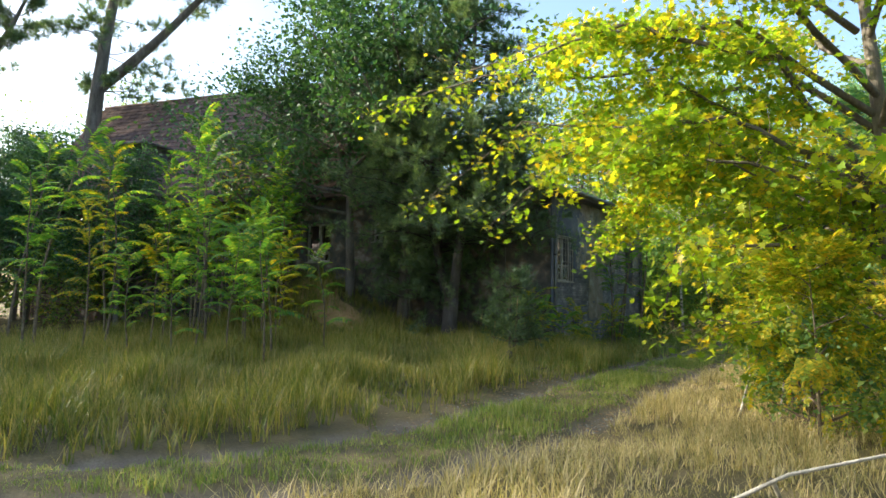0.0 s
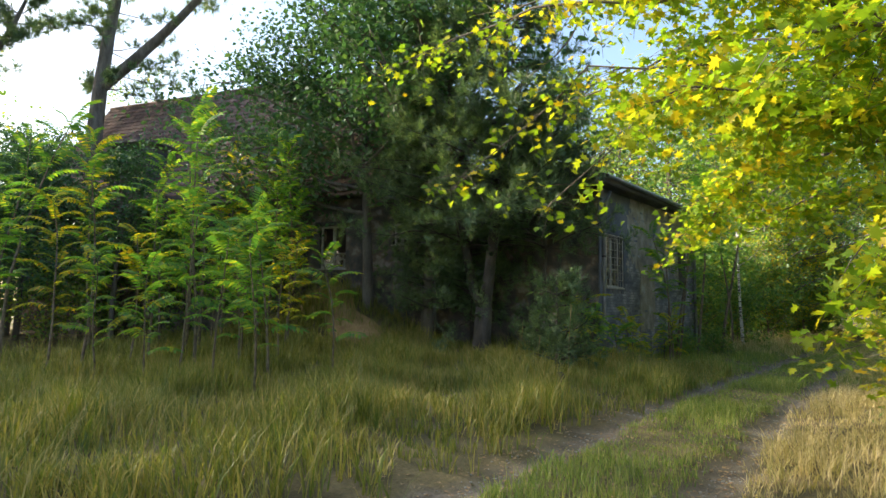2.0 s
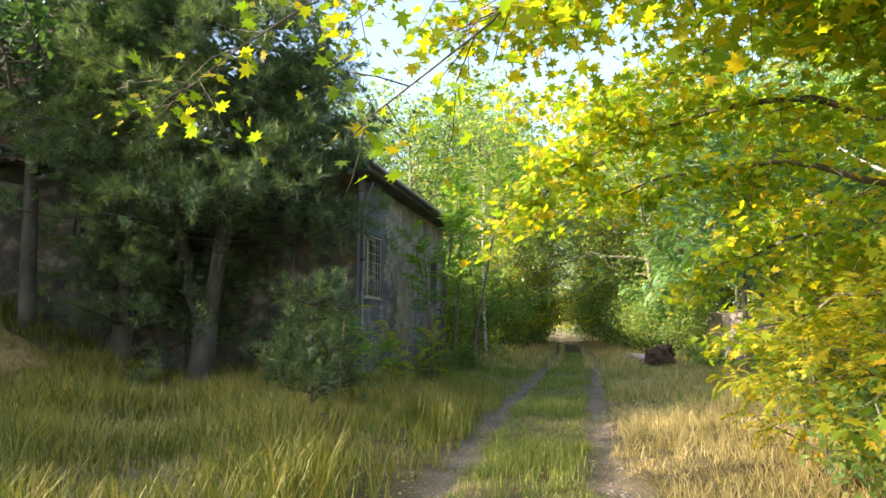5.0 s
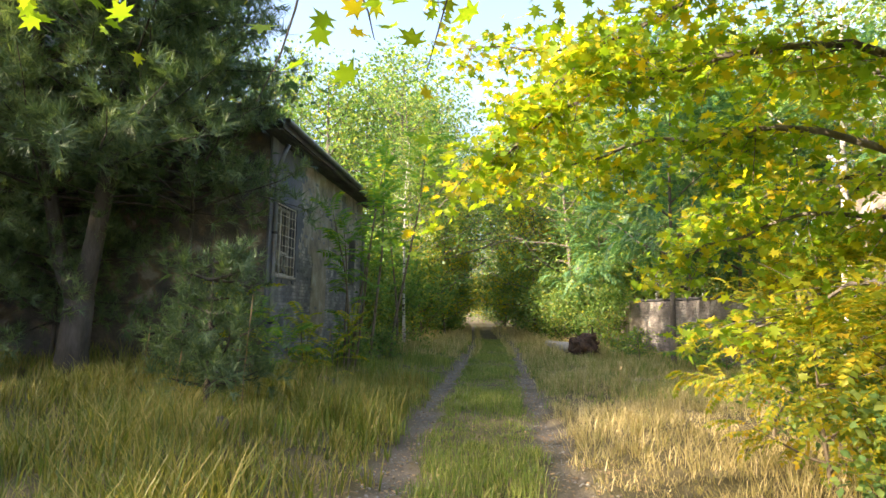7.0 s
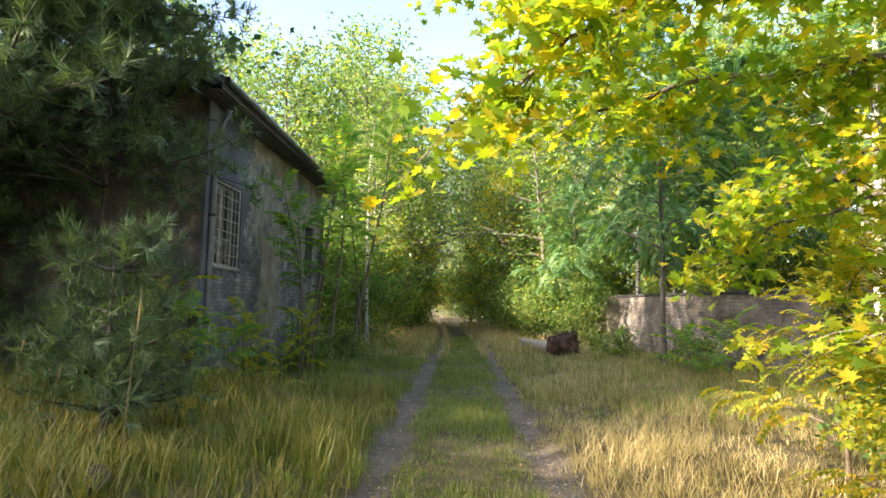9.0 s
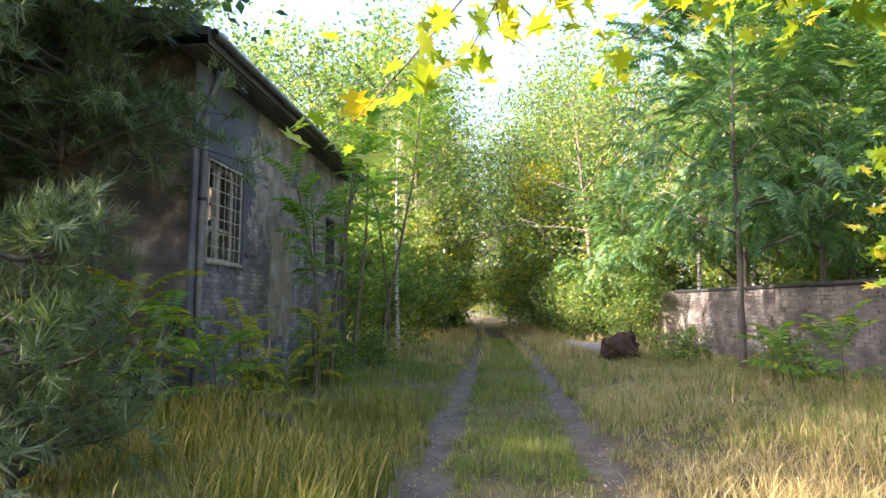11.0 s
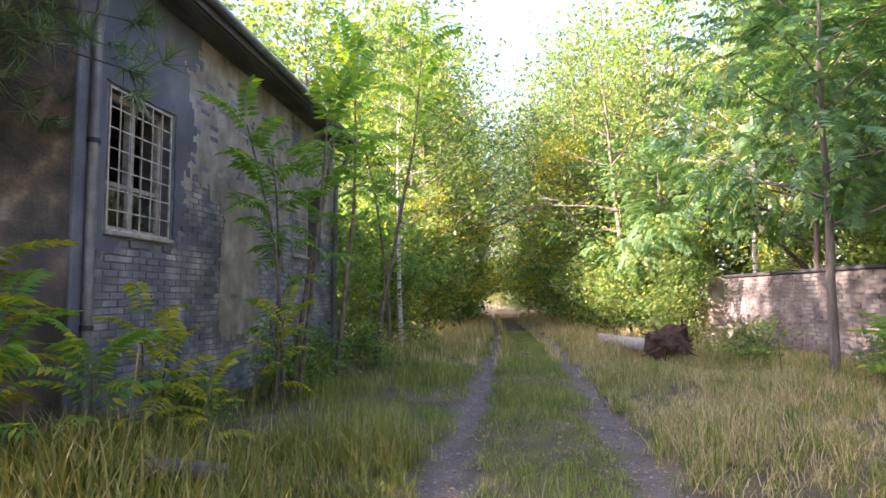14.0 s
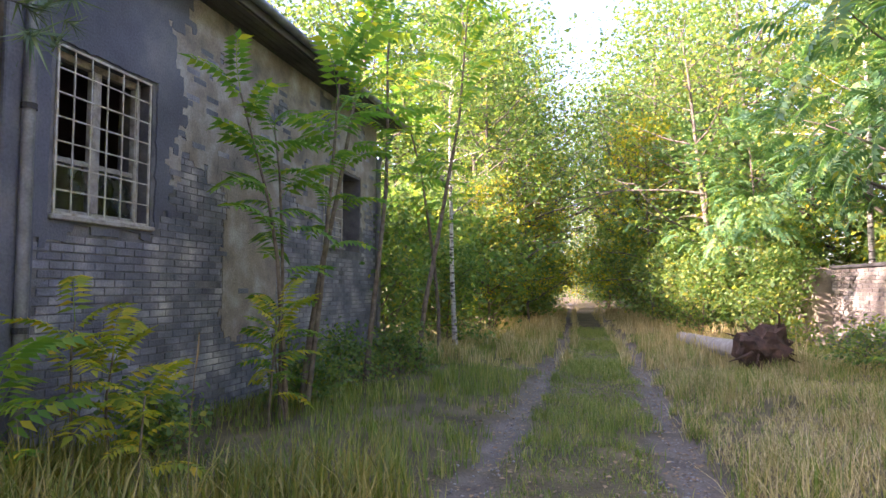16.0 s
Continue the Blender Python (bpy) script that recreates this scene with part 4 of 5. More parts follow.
# ---- ailanthus saplings ----
def sapling(x, y, h, fronds, size, lean=(0, 0), leaf=AILANTHUS, tall=0.3, group="", label="slim ailanthus sapling with long pinnate leaves"):
    """A thin stem with long pinnate leaves in tiers and at the top."""
    ob = thing("ailanthus_sapling", label, "sapling", (x, y, float(ground_z(x, y)) - 0.03), group)
    stem = limb((0, 0, 0), (lean[0], lean[1], 1), h, 0.02, 6, 0.05)
    wood = Build().tube(stem, [0.006 + 0.007 * h * (1 - i / 7) for i in range(7)], 6)
    at, out = [], []
    for i in range(fronds):
        s = tall + (1 - tall) * (i / max(1, fronds - 1)) ** 0.8
        k = min(int(s * 6), 5)
        p = stem[k].lerp(stem[k + 1], s * 6 - k)
        a = i * 2.4 + rng.normal() * 0.3
        at.append(tuple(p))
        out.append((math.cos(a), math.sin(a), 0.2 + 0.7 * s * s))
    part("trunk", wood.data("trunk", TWIG, True), ob)
    at, out = np.array(at), np.array(out)
    v, f = scatter(FROND, FROND_T, at, size * rng.uniform(0.6, 1.25, len(at)), frond_turns(out, 0.3, 0.2))
    part("crown", mesh("crown", v, f, leaf), ob)
    return ob


G1, G2 = "saplings in the meadow", "saplings by the house wall"
for x, y, h, n, s in ((-7.1, -7.4, 2.1, 26, 0.5), (-6.6, -6.6, 2.4, 26, 0.5), (-7.8, -6.4, 2.0, 24, 0.5), (-5.6, -7.6, 1.9, 20, 0.45), (-8.6, -7.2, 2.5, 24, 0.5), (-9.4, -6.4, 3.6, 28, 0.55),
                      (-10.2, -7.4, 2.2, 24, 0.5), (-12.0, -7.6, 3.8, 30, 0.6), (-11.2, -5.6, 4.4, 32, 0.6), (-12.6, -4.4, 4.8, 34, 0.6), (-14.5, -6.4, 4.2, 30, 0.6), (-8.4, -5.0, 1.8, 20, 0.45), (-13.8, -3.0, 4.4, 30, 0.55),
                      (-10.0, -3.6, 2.2, 22, 0.5), (-16.0, -8.4, 4.6, 30, 0.6), (-9.0, -8.6, 1.7, 20, 0.45), (-7.6, -8.4, 1.5, 18, 0.42), (-6.2, -5.4, 1.7, 20, 0.45), (-10.6, -8.8, 2.6, 26, 0.5), (-11.8, -9.6, 3.2, 28, 0.5), (-9.8, -5.0, 2.6, 26, 0.5), (-13.2, -8.8, 4.4, 34, 0.6), (-11.0, -6.6, 3.0, 30, 0.5)):
    sapling(x, y, h * 1.35, int(n * 0.9), s * 1.1, leaf=YELLOWING if rng.random() < 0.35 else AILANTHUS, group=G1, label="thin ailanthus sapling with yellowing pinnate leaves")
for x, y, h, n, s in ((-10.9, -1.6, 4.2, 44, 0.55), (-11.4, -1.9, 3.4, 34, 0.5), (-13.2, -1.0, 4.6, 44, 0.55), (-12.2, -1.6, 3.0, 30, 0.5), (-14.6, -1.6, 3.6, 36, 0.5), (-15.8, -2.6, 4.4, 40, 0.6), (-12.9, -3.4, 3.2, 30, 0.5)):
    sapling(x, y - 1.2, h * 1.3, n, s * 1.15, group=G1)
for x, y, h, n, s in ((-3.35, 2.7, 1.0, 15, 0.5), (-3.5, 1.9, 0.9, 13, 0.5), (-3.3, 2.3, 1.25, 10, 0.45), (-2.75, 2.3, 0.75, 9, 0.36), (-4.3, 1.6, 1.55, 15, 0.68), (-3.9, 1.1, 1.2, 12, 0.6), (-4.7, 1.2, 1.3, 12, 0.6), (-2.95, 4.4, 1.25, 12, 0.42), (-3.05, 4.9, 1.0, 10, 0.4), (-3.4, 5.2, 1.3, 10, 0.4)):
    sapling(x, y, h, n, s, group=G2, leaf=YELLOWING if rng.random() < 0.75 else AILANTHUS, label="small ailanthus shoot with green and yellow leaves")
for x, y, h, n, s, ln in ((-3.05, 4.95, 3.7, 14, 0.66, (0.0, 0.0)), (-3.2, 5.1, 3.4, 12, 0.62, (-0.05, 0.02)), (-3.0, 5.35, 4.4, 18, 0.66, (0.06, 0.05)), (-3.15, 5.5, 5.6, 24, 0.7, (0.02, 0)), (-3.1, 7.5, 6.2, 26, 0.7, (0.03, 0.03)), (-2.9, 9.6, 7.0, 30, 0.75, (0.03, 0.0)), (-3.0, 11.6, 6.0, 30, 0.7, (0.06, 0.0))):
    sapling(x, y, h, n, s, ln, group=G2, tall=0.45, leaf=AILANTHUS, label="tall thin ailanthus by the house wall")
for x, y, h, n, s in ((4.9, 5.2, 0.9, 9, 0.6), (5.3, 4.4, 1.1, 9, 0.6), (4.2, 7.8, 0.8, 8, 0.4), (5.2, 6.3, 0.7, 9, 0.5)):
    sapling(x, y, h, n, s, group="shoots by the garden wall", label="low ailanthus shoot in the dry grass")

# ---- trees on the garden side ----
def place(ob, x, y, turn=0.0, size=1.0, along=True):
    x += along * float(np.interp(y, [10, 14, 20, 40, 77], [0, 1.0, 1.4, 2.4, 4.2]))
    return copy_thing(ob, Matrix.Translation((x, y, float(ground_z(x, y)) - 0.1)) @ Matrix.Rotation(turn, 4, "Z") @ Matrix.Scale(size, 4))


WOODS, GARDEN = "woodland trees", "trees behind the garden wall"
ail = broadleaf("ailanthus_tree", "slender ailanthus tree with feathery green leaves", 8.5, 0.09, 0.3, 2.6, 16, 620, 0.62, "frond", 0.3, TEAL, BARK, group=GARDEN)
ail.matrix_basis = Matrix.Translation((5.2, 8.2, 0.0))
for x, y, tn, sc in ((7.2, 9.0, 1, 0.9), (6.2, 12.4, 2, 1.0), (9.0, 12.0, 3, 1.1), (3.6, 18.6, 4, 0.75), (10.5, 7.5, 5, 1.0), (5.4, 20.5, 2.5, 1.05), (2.6, 24.0, 1.5, 0.9)):
    place(ail, x, y, tn, sc)
birch = broadleaf("birch_tree", "birch with a whitish trunk and small leaves", 11, 0.10, 0.42, 2.0, 18, 5200, 0.085, "diamond", 0.3, FOREST, BIRCH, group=GARDEN)
birch.matrix_basis = Matrix.Translation((8.4, 15.6, 0))
for x, y, tn, sc in ((5.3, 14.8, 1, 0.9), (10.2, 16.8, 2, 1.1), (7.2, 19.5, 3, 1.0), (11.5, 20.5, 4, 1.1), (9.4, 23.5, 5, 1.2), (12.5, 14.5, 6, 1.0), (6.3, 26.0, 2.2, 1.1), (14.5, 18.5, 1.4, 1.1), (6.3, 1.8, 2.1, 0.9), (7.4, -0.6, 0.4, 0.9)):
    place(birch, x, y, tn, sc)
oak = broadleaf("broadleaf_tree", "leafy woodland tree in late summer green", 12, 0.20, 0.12, 3.8, 28, 4400, 0.19, "diamond", 0.42, FOREST, BARK, group=WOODS)
oak.matrix_basis = Matrix.Translation((-8.6, 25.5, 0))
for x, y, tn, sc in ((-4.6, 19.5, 1, 0.75), (-9.5, 21.0, 2, 1.1), (-5.8, 25.0, 3, 0.95), (-7.0, 31.0, 4, 1.0), (-11.0, 28.0, 5, 1.2), (2.6, 29.5, 6, 0.95), (5.5, 33.0, 0.7, 1.2), (1.4, 37.0, 1.7, 1.0), (-7.6, 39.0, 2.7, 1.1),
                     (-1.2 + 1.5, 46.0, 3.7, 1.05), (-9.0, 48.0, 4.7, 1.2), (9.5, 29.0, 5.7, 1.3), (14.0, 26.0, 0.2, 1.3), (17.0, 16.0, 1.2, 1.3), (16.0, 8.0, 2.2, 1.2), (13.5, 2.0, 3.2, 1.1), (-1.6, 58.0, 4.2, 1.15), (-11.5, 60.0, 5.2, 1.25),
                     (-15.0, 27.0, 0.5, 1.1), (-22.0, 29.0, 1.5, 1.15), (-17.0, 24.0, 2.5, 1.4), (-3.0, 72.0, 0.9, 1.2), (-14.0, 74.0, 1.9, 1.3), (4.0, 48.0, 2.9, 1.3), (10.0, 40.0, 3.9, 1.4), (20.0, 22.0, 1.1, 1.5), (-19.0, 38.0, 0.3, 1.4), (12.0, -6.0, 2.0, 1.1), (9.0, -2.5, 4.0, 0.8)):
    place(oak, x, y, tn, sc)
bush = broadleaf("hazel_bush", "dense green hazel bush at the edge of the wood", 4.2, 0.05, 0.06, 1.9, 22, 3000, 0.18, "diamond", 0.36, FOREST, TWIG, group=WOODS, category="bush")
bush.matrix_basis = Matrix.Translation((-4.4, 14.5, 0))
for x, y, tn, sc in ((-4.2, 17.8, 1, 0.9), (-4.9, 21.5, 2, 0.95), (-5.6, 26.0, 3, 1), (1.8, 20.0, 4, 0.8), (1.9, 23.5, 5, 0.85), (2.2, 27.0, 1.5, 1), (3.6, 16.5, 2.5, 0.6), (-6.5, 35.0, 3.5, 1), (0.6, 33.0, 4.5, 1), (0.2, 41.0, 5.5, 1.1), (-7.8, 44.0, 0.5, 1.1),
                     (7.8, 12.0, 1.2, 0.7), (11.0, 10.5, 2.2, 0.8), (-4.6, 11.6, 0.8, 0.75), (-15.5, -0.6, 1.1, 0.9), (-18.0, -1.6, 2.1, 1.0), (-21, -3, 3.1, 1.0), (-13.9, -1.4, 4.4, 0.6)):
    place(bush, x, y, tn, sc)

for x, y, sc in ((-3.4, 13.9, 0.62), (-4.0, 15.6, 0.95), (-3.4, 18.6, 0.75), (-4.1, 21.2, 1.1), (-2.9, 25.5, 0.9), (-4.2, 28.0, 1.2), (-3.0, 33.0, 1.1), (-3.4, 38.0, 1.4), (-3.8, 46.0, 1.5),
                 (3.3, 18.6, 0.62), (4.2, 20.4, 0.95), (2.8, 22.4, 0.7), (3.7, 25.5, 1.1), (2.5, 29.5, 0.95), (2.6, 34.5, 1.25), (1.5, 40.0, 1.35), (1.0, 48.0, 1.5), (4.6, 17.8, 0.9), (5.2, 22.5, 1.2)):
    place(bush, x, y, (x * 5.1 + y) % 6.28, sc, along=False)

crest = broadleaf("woodland_tree", "tall leafy woodland tree", 15, 0.22, 0.08, 5.0, 34, 3700, 0.23, "diamond", 0.6, FOREST, BARK, group=WOODS)
crest.matrix_basis = Matrix.Translation((-8.5, 28.5, 0))
for x, y, sc in ((-6.6, 23.5, 1.0), (-8.2, 29.0, 1.1), (-8.0, 36.0, 1.1), (-9.2, 43.0, 1.15), (-9.6, 52.0, 1.2), (-11.0, 62.0, 1.2), (4.6, 24.5, 0.9), (3.6, 31.0, 1.0), (3.0, 38.5, 1.05), (2.2, 46.0, 1.1), (1.6, 54.0, 1.15), (0.6, 64.0, 1.2),
                 (-6.0, 97.0, 1.9), (-13.0, 93.0, 1.8), (1.5, 96.0, 1.9), (7.0, 62.0, 1.5), (-16.0, 58.0, 1.5), (-4.5, 84.0, 1.2), (-9.5, 86.0, 1.3), (-14.5, 84.0, 1.2), (0.5, 88.0, 1.3), (9.0, 19.0, 1.0), (13.0, 22.0, 1.1), (12.0, 30.0, 1.2), (18.0, 28.0, 1.2), (20.0, 18.0, 1.2), (19.0, 9.0, 1.2), (17.0, 2.0, 1.1), (16.0, -5.0, 1.1), (15.0, -12.0, 1.1),
                 (-15.0, 25.0, 1.0), (-22.0, 26.0, 1.05), (-29.0, 22.0, 1.05), (-36.0, 16.0, 1.1), (-42.0, 8.0, 1.1), (-16.0, 32.0, 1.2), (-44.0, -2.0, 1.1), (-46.0, -14.0, 1.1), (10.0, -24.0, 1.2), (0.0, -30.0, 1.2), (-12.0, -32.0, 1.2), (18.0, -20.0, 1.2), (-26, -30, 1.2), (-38, -24, 1.2), (8.0, 6.6 + 8, 0.85)):
    place(crest, x, y, (x * 3.7 + y) % 6.28, sc)
for x, y, sc in ((-5.6, 72.0, 1.0), (-8.0, 74.0, 1.2), (-3.6, 76.0, 1.2), (-2.0, 52.0, 0.9), (-6.8, 50.0, 1.0), (-8.4, 58.0, 1.1), (-1.0, 60.0, 1.1), (-25, -6, 1.2), (-26.5, -9.5, 1.3), (-27, -13, 1.3), (-24, -16, 1.2), (-22, -19, 1.2), (-30, -4, 1.3), (-20, -8.6, 0.7), (-19.5, -5.6, 0.8), (-18, -22, 1.2), (-6.4, 17.0, 1.0), (-7.0, 20.5, 1.0), (-7.4, 24.0, 1.1), (-8.0, 28.0, 1.1), (-8.4, 32.5, 1.2), (-9.0, 38.0, 1.2), (-10.0, 45.0, 1.3), (-5.0, 23.8, 0.7), (-5.6, 29.6, 0.8), (4.0, 19.4, 0.8), (4.6, 25.0, 1.0), (4.4, 28.5, 1.0), (3.6, 34.0, 1.0), (3.2, 37.0, 1.1), (3.2, 42.0, 1.2), (1.4, 29.8, 0.7), (6.6, 16.2, 0.8), (8.2, 13.8, 0.8), (9.6, 16.4, 0.9), (7.0, 21.5, 1.0), (9.0, 25.0, 1.1), (-3.4, 64.0, 0.9), (-8.0, 65.0, 0.9), (-11.0, 55.0, 1.2), (2.0, 52.0, 1.2), (13.0, 16.5, 1.0), (15.0, 12.0, 1.0), (10.5, 13.5, 0.9), (4.4, 22.0, 0.9), (-7.0, 13.0, 0.9)):
    place(bush, x, y, (x + y) % 6.28, sc)

# unseen belt of trees south-west of the meadow, added to keep the low sun off it
for row, back in enumerate((0.0, 7.5)):
    for k in range(9):
        along, gap = -19 + 3.7 * k + 1.2 * row, 1.3 * math.sin(k * 2.3 + row)
        place(crest, -28 - 0.41 * along - 0.91 * (back + gap), -20 + 0.91 * along - 0.41 * (back + gap), (k * 1.7 + row) % 6.28, 1.12 + 0.1 * math.sin(k * 1.9 + row), along=False)

arch = broadleaf("arching_tree", "tall tree arching over the track", 15.5, 0.2, 0.27, 5.2, 28, 3300, 0.21, "diamond", 0.65, FOREST, BARK, rise=0.35, group=WOODS)
arch.matrix_basis = Matrix.Translation((-5.4, 27.0, 0))
for x, y, sc in ((1.2, 28.0, 0.95), (-5.8, 34.0, 1.0), (0.2, 36.0, 1.05), (-6.4, 42.0, 1.1), (-0.8, 45.0, 1.1), (-7.2, 52.0, 1.15), (-1.2, 55.0, 1.2), (-5.2, 20.5, 0.75), (2.6, 20.5, 0.7), (-9.6, 67.0, 1.3), (0.9, 49.0, 1.3), (1.9, 32.0, 1.2), (-5.2, 38.0, 1.25), (4.2, 26.0, 1.0)):
    place(arch, x, y, (x * 2.3 + y) % 6.28, sc)

# yellow leaf colour here stands for sun on foliage in the wood
sunny = broadleaf("yellowing_tree", "young tree with thin foliage, yellow to look sunlit", 8.5, 0.08, 0.15, 2.4, 22, 3600, 0.15, "diamond", 0.4, YELLOWING, BARK, group=WOODS)
sunny.matrix_basis = Matrix.Translation((2.5, 25.0, 0))
for x, y, sc in ((-4.0, 24.0, 0.8), (3.4, 31.0, 1.1), (-4.9, 31.0, 1.0), (0.9, 39.0, 1.1), (6.6, 22.0, 1.2), (3.4, 21.5, 0.55), (-4.4, 18.5, 0.6), (8.4, 18.0, 1.2), (12.0, 12.5, 1.0), (-6.0, 70.0, 0.7)):
    place(sunny, x, y, (x * 2.9 + y) % 6.28, sc)
for x, y, sc in ((-3.7, 13.0, 0.7), (-4.6, 22.5, 0.9), (-5.3, 29.0, 1.0), (1.5, 25.5, 0.8), (2.3, 33.0, 1.0), (12.0, 18.5, 1.1), (7.0, 17.0, 1.0), (9.2, 19.8, 1.0)):
    place(birch, x, y, (x * 1.9 + y) % 6.28, sc)

# dense climbing growth over the front roof
climb = broadleaf("overgrowing_tree", "dense blue-green tree leaning over the house roof", 9.0, 0.16, 0.28, 3.6, 30, 11000, 0.15, "diamond", 0.4, IVY, BARK, group="trees over the roof")
climb.matrix_basis = Matrix.Translation((-13.6, -1.2, 0.9))
place(climb, -10.4, -0.2, 4.0, 1.15)
place(climb, -8.6, 0.4, 1.2, 1.4)
for x, y, tn, sc in ((-25, -5, 1, 0.8), (-30, -2.5, 3, 1.0), (-30, -12, 2, 1.0), (-36, 4, 5, 1.2), (-20.5, -7.5, 4, 0.6), (-18.6, -4.0, 2.2, 0.72), (-22.5, -5.5, 0.7, 0.75)):
    place(climb, x, y, tn, sc)

# ---- tall old pines west of the house ----
for x, y, h, fork in ((-26.0, -2.0, 22, True), (-34.0, -6.0, 19, True)):
    big = thing("tall_pine", "tall dark pine with a bare forked trunk", "tree", group="tall pines west of the house")
    wood = Build()
    b0 = Vector((x, y, float(ground_z(x, y)) - 0.2))
    stem = limb(b0, (0.02, 0, 1), h, 0.02, 8, 0.03)
    wood.tube(stem, [0.022 * h * (1 - 0.75 * i / 8) for i in range(9)], 10)
    g, o = pine_boughs(wood, stem, 0.48, 1.0, 3.8, 12, 0.3, 9)
    if fork:
        side = limb(stem[4], (0.7, 0.5, 0.75), h * 0.45, 0.03, 6, 0.05)
        wood.tube(side, [0.28 * (1 - 0.75 * i / 6) for i in range(7)], 8)
        g_, o_ = pine_boughs(wood, side, 0.6, 1.0, 2.4, 5, 0.3, 8)
        g, o = np.concatenate([g, g_]), np.concatenate([o, o_])
    part("trunk", wood.data("trunk", BARK, True), big)
    v, f = tufts(g, o, 0.34)
    part("crown", mesh("crown", v, f, NEEDLE), big)

# ---- fallen trunk with its root plate ----
root = thing("fallen_trunk", "fallen rotten trunk with a dark torn root plate", "log")
rb = Build()
rz = float(ground_z(2.7, 11.2))
rb.tube([(3.0, 10.9, rz + 0.3), (2.65, 13.0, rz + 0.25), (2.4, 16.2, rz + 0.2)], [0.2, 0.17, 0.12], 10)
part("trunk", rb.data("trunk", DEAD, True), root, "bleached bare trunk")
bm = bmesh.new()
bmesh.ops.create_icosphere(bm, subdivisions=3, radius=0.45)
for vv in bm.verts:
    vv.co *= 0.85 + 0.5 * noise.noise(vv.co * 4) + 0.25 * noise.noise(vv.co * 11)
    vv.co = Vector((vv.co.x * 1.15, vv.co.y * 0.7, vv.co.z)) + Vector((3.15, 10.6, rz + 0.42))
rm = bpy.data.meshes.new("root_plate")
bm.to_mesh(rm)
bm.free()
rm.materials.append(ROTTEN)
part("root_plate", rm, root, "dark earthy root plate")
for i in range(14):
    a = rng.uniform(0, 6.28)
    pts = limb((3.15, 10.6, rz + 0.42), (math.cos(a), -0.3, math.sin(a) * 0.8 + 0.2), rng.uniform(0.5, 0.85), -0.05, 5, 0.25)
    part("root", Build().tube(pts, [0.05, 0.042, 0.034, 0.026, 0.016, 0.006], 5).data("root", ROTTEN, True), root)

# ---- log and stalks by the path ----
def rotten_log(x, y, length, r, turn):
    bm = bmesh.new()
    bmesh.ops.create_cone(bm, cap_ends=True, segments=14, radius1=r, radius2=r * 0.8, depth=length)
    bmesh.ops.subdivide_edges(bm, edges=[e for e in bm.edges if abs(e.verts[0].co.z - e.verts[1].co.z) > 0.1], cuts=7)
    for vv in bm.verts:
        vv.co += vv.co.normalized() * 0.5 * r * noise.noise(vv.co * 7)
    me = bpy.data.meshes.new("rotten_log")
    bm.to_mesh(me)
    bm.free()
    me.materials.append(BARK)
    ob = tagged(new("rotten_log", me), "short grey rotten log lying in the grass", "log")
    ob.matrix_basis = pose(x, y, float(ground_z(x, y)) + r * 1.1, 72, 0, turn)


rotten_log(-2.55, 1.6, 0.75, 0.1, -20)
rotten_log(-2.55, -3.15, 0.7, 0.1, 35)
for x, y, h in ((-2.0, -3.8, 1.55), (-2.4, 0.6, 1.15), (-3.4, -2.4, 0.9), (-3.0, -1.6, 1.0), (-2.3, 2.2, 1.2), (-4.1, -1.9, 1.1), (2.4, 1.0, 0.9), (2.9, 4.0, 1.0)):
    z = float(ground_z(x, y))
    st = Build().tube([(x, y, z - 0.02), (x + 0.01, y, z + h * 0.5), (x + 0.05, y + 0.02, z + h)], [0.0035, 0.003, 0.002], 5).tube([(x + 0.035, y + 0.015, z + h * 0.8), (x + 0.045, y + 0.02, z + h * 0.9), (x + 0.052, y + 0.02, z + h)], [0.003, 0.008, 0.002], 5)
    tagged(new("dry_stalk", st.data("dry_stalk", LITTER)), "dry upright seed stalk in the grass", "stalk", "dry stalks")

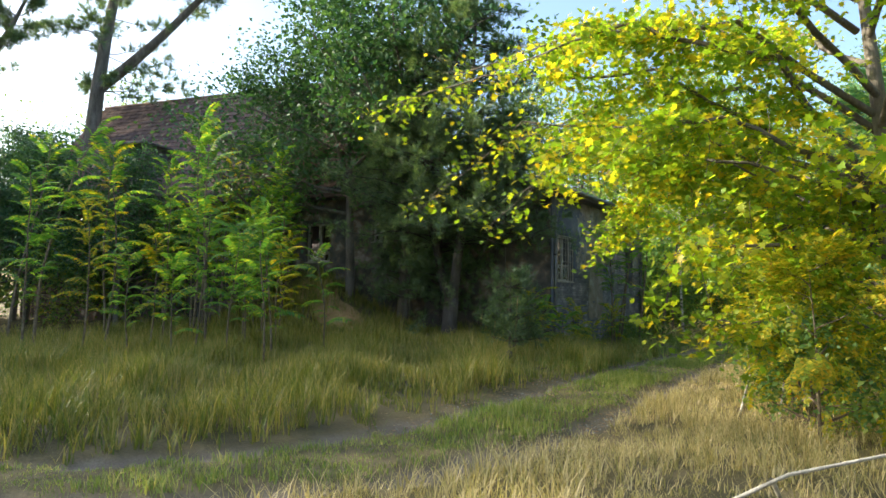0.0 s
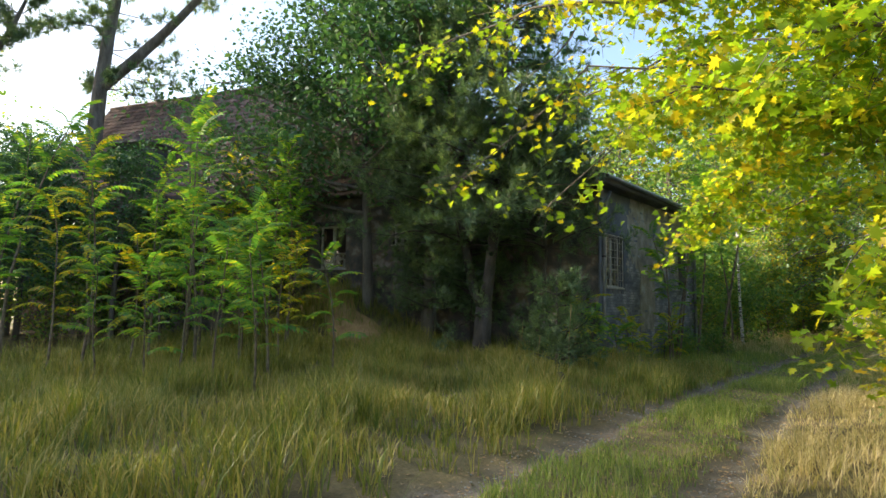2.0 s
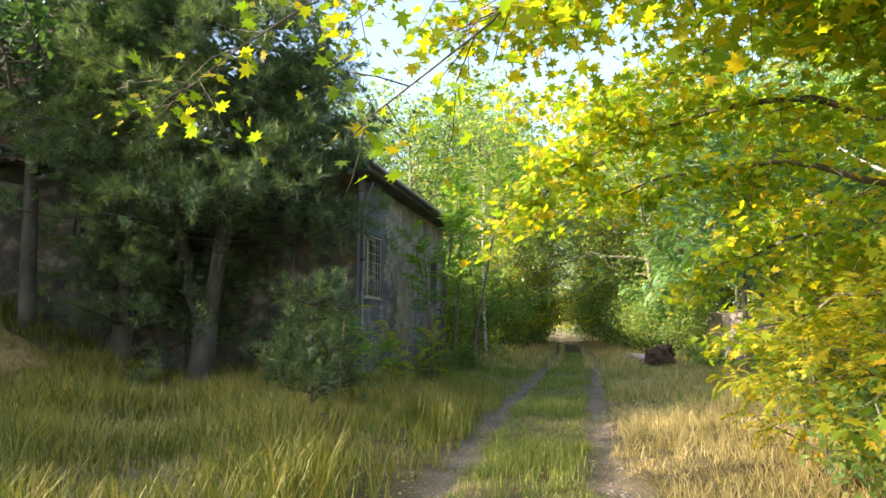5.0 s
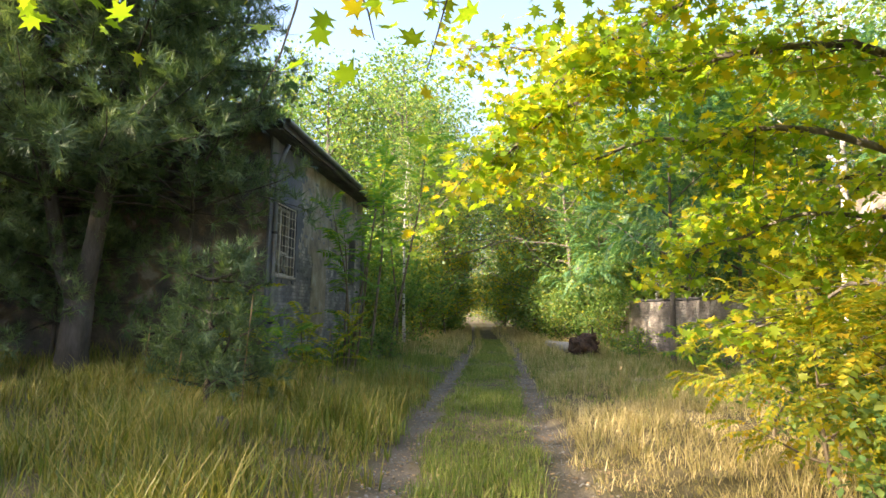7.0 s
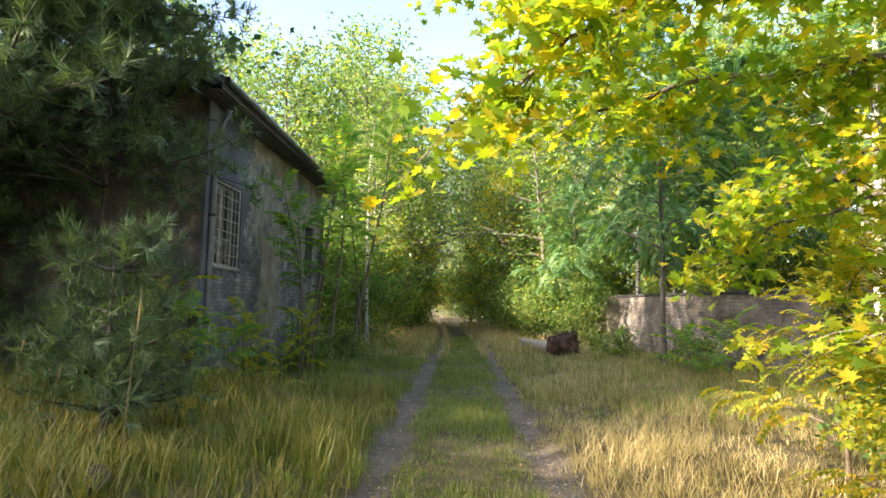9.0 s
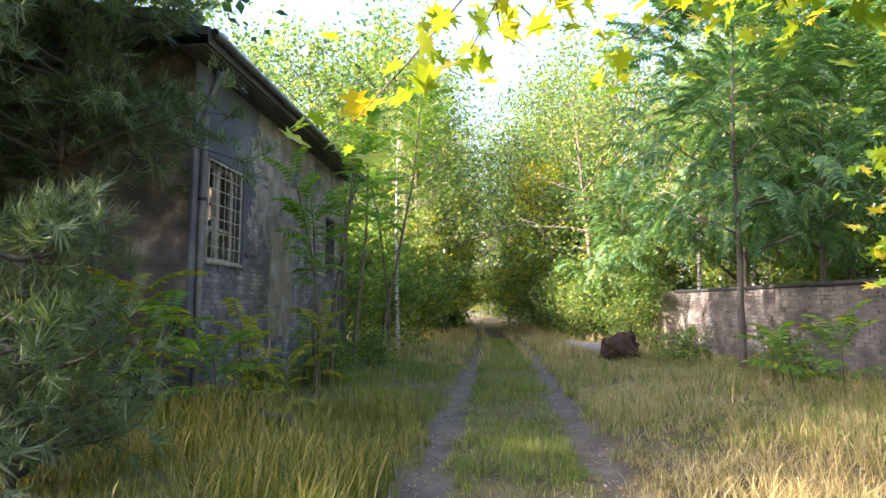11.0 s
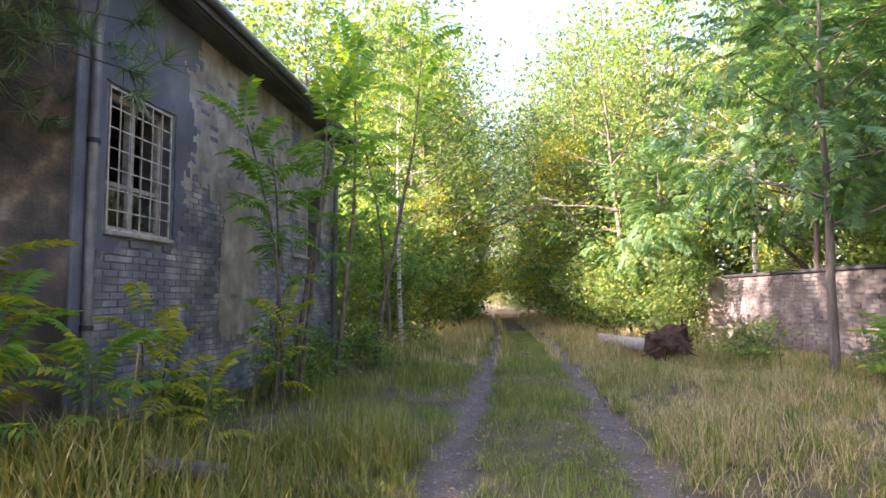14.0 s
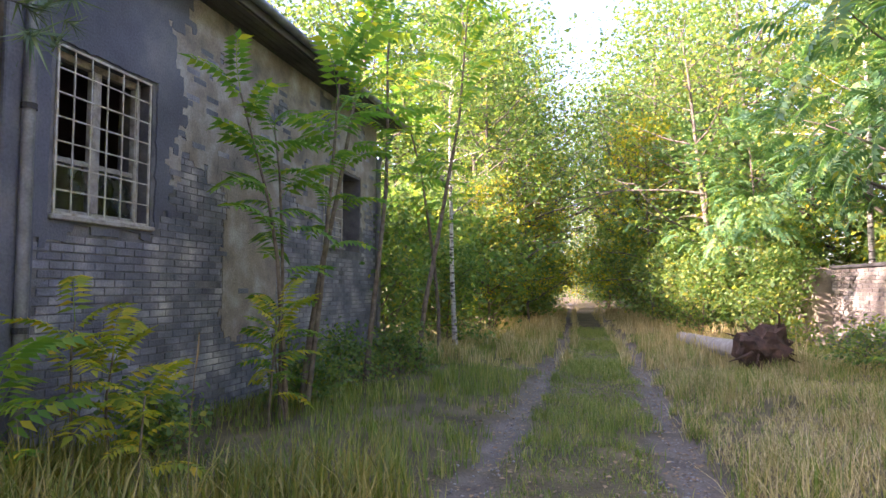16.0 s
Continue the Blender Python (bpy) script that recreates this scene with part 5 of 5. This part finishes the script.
# fallen leaves and pebbles in the ruts
n = 7000
y = rng.uniform(-10, 18, n)
x = track(y) + rng.choice([-0.86, 0.86], n) + rng.normal(size=n) * 0.38
at = np.stack([x, y, ground_z(x, y) + 0.015], -1)
v, f = scatter(DIAMOND, DIAMOND_T, at, rng.uniform(0.02, 0.065, n), turns(n, 5.0))
tagged(new("fallen_leaves", mesh("fallen_leaves", v, f, LITTER)), "brown fallen leaves lying in the wheel ruts", "leaves", "", "stuff")
n = 2500
y = rng.uniform(-10, 14, n)
x = track(y) + rng.choice([-0.86, 0.86], n) + rng.normal(size=n) * 0.17
PEB = np.array([(1, 0, 0), (0, 1, 0), (-1, 0, 0), (0, -1, 0), (0, 0, 0.6), (0, 0, -0.6)], float)
PEB_T = np.array([(0, 1, 4), (1, 2, 4), (2, 3, 4), (3, 0, 4), (1, 0, 5), (2, 1, 5), (3, 2, 5), (0, 3, 5)])
v, f = scatter(PEB, PEB_T, np.stack([x, y, ground_z(x, y) + 0.003], -1), rng.uniform(0.006, 0.022, n), turns(n, 4.0))
tagged(new("pebbles", mesh("pebbles", v, f, STONE)), "small grey pebbles in the wheel ruts", "pebbles", "", "stuff")

# ---- bricks, last ----


def brick_mesh(length, high, joint, mat):
    return Build().box((0, -0.5 * joint - 0.006, 0), (length - joint, 0.0, high - joint), 0.004).data("brick", mat)


def lay(parent, length, height, keep, near, mat, limit, BH=0.077, BL=0.25, joint=0.012, uneven=0.003):
    """Bricks in running bond on a wall's outer face: near ones are parts, the others one joined part."""
    whole, half = brick_mesh(BL, BH, joint, mat), brick_mesh(BL / 2, BH, joint, mat)
    rest, count = Build(), 0
    for r in range(int(height / BH)):
        x = 0.0 if r % 2 else -BL / 2
        while x < length - 0.05:
            a, data, ln = (x, whole, BL) if x >= 0 else (0.0, half, BL / 2)
            if a + ln <= length and keep(a + ln / 2, r * BH + BH / 2):
                push = rng.normal() * uneven
                if near(a, r * BH) and count < limit:
                    ob = part("brick", data, parent)
                    ob.location = (a, push, r * BH)
                    count += 1
                else:
                    rest.box((a, -0.5 * joint - 0.006 + push, r * BH), (a + ln - joint, 0.0, r * BH + BH - joint))
            x += BL
    part("bricks", rest.data("bricks", mat), parent, "", "stuff")


lay(east, E_LEN, EAVE - 0.3, lambda u, z: u > 0.32 and not in_window(u, z, 0.14) and (z < 2.5 + rag(u, z) * 0.6 or u > 2.0) and rag(u + 3, z + 7, 2.2) > -0.36, lambda u, z: 0.3 < u < 3.9 and 0.75 < z < 2.4, BRICK_GREY, 290)
lay(gw, GW_L, GW_H, lambda u, z: rag(u, z, 1.2) > -0.4, lambda u, z: u < 6 and 0.9 < z, BRICK_PALE, 290, 0.092, 0.29, 0.017, 0.007)
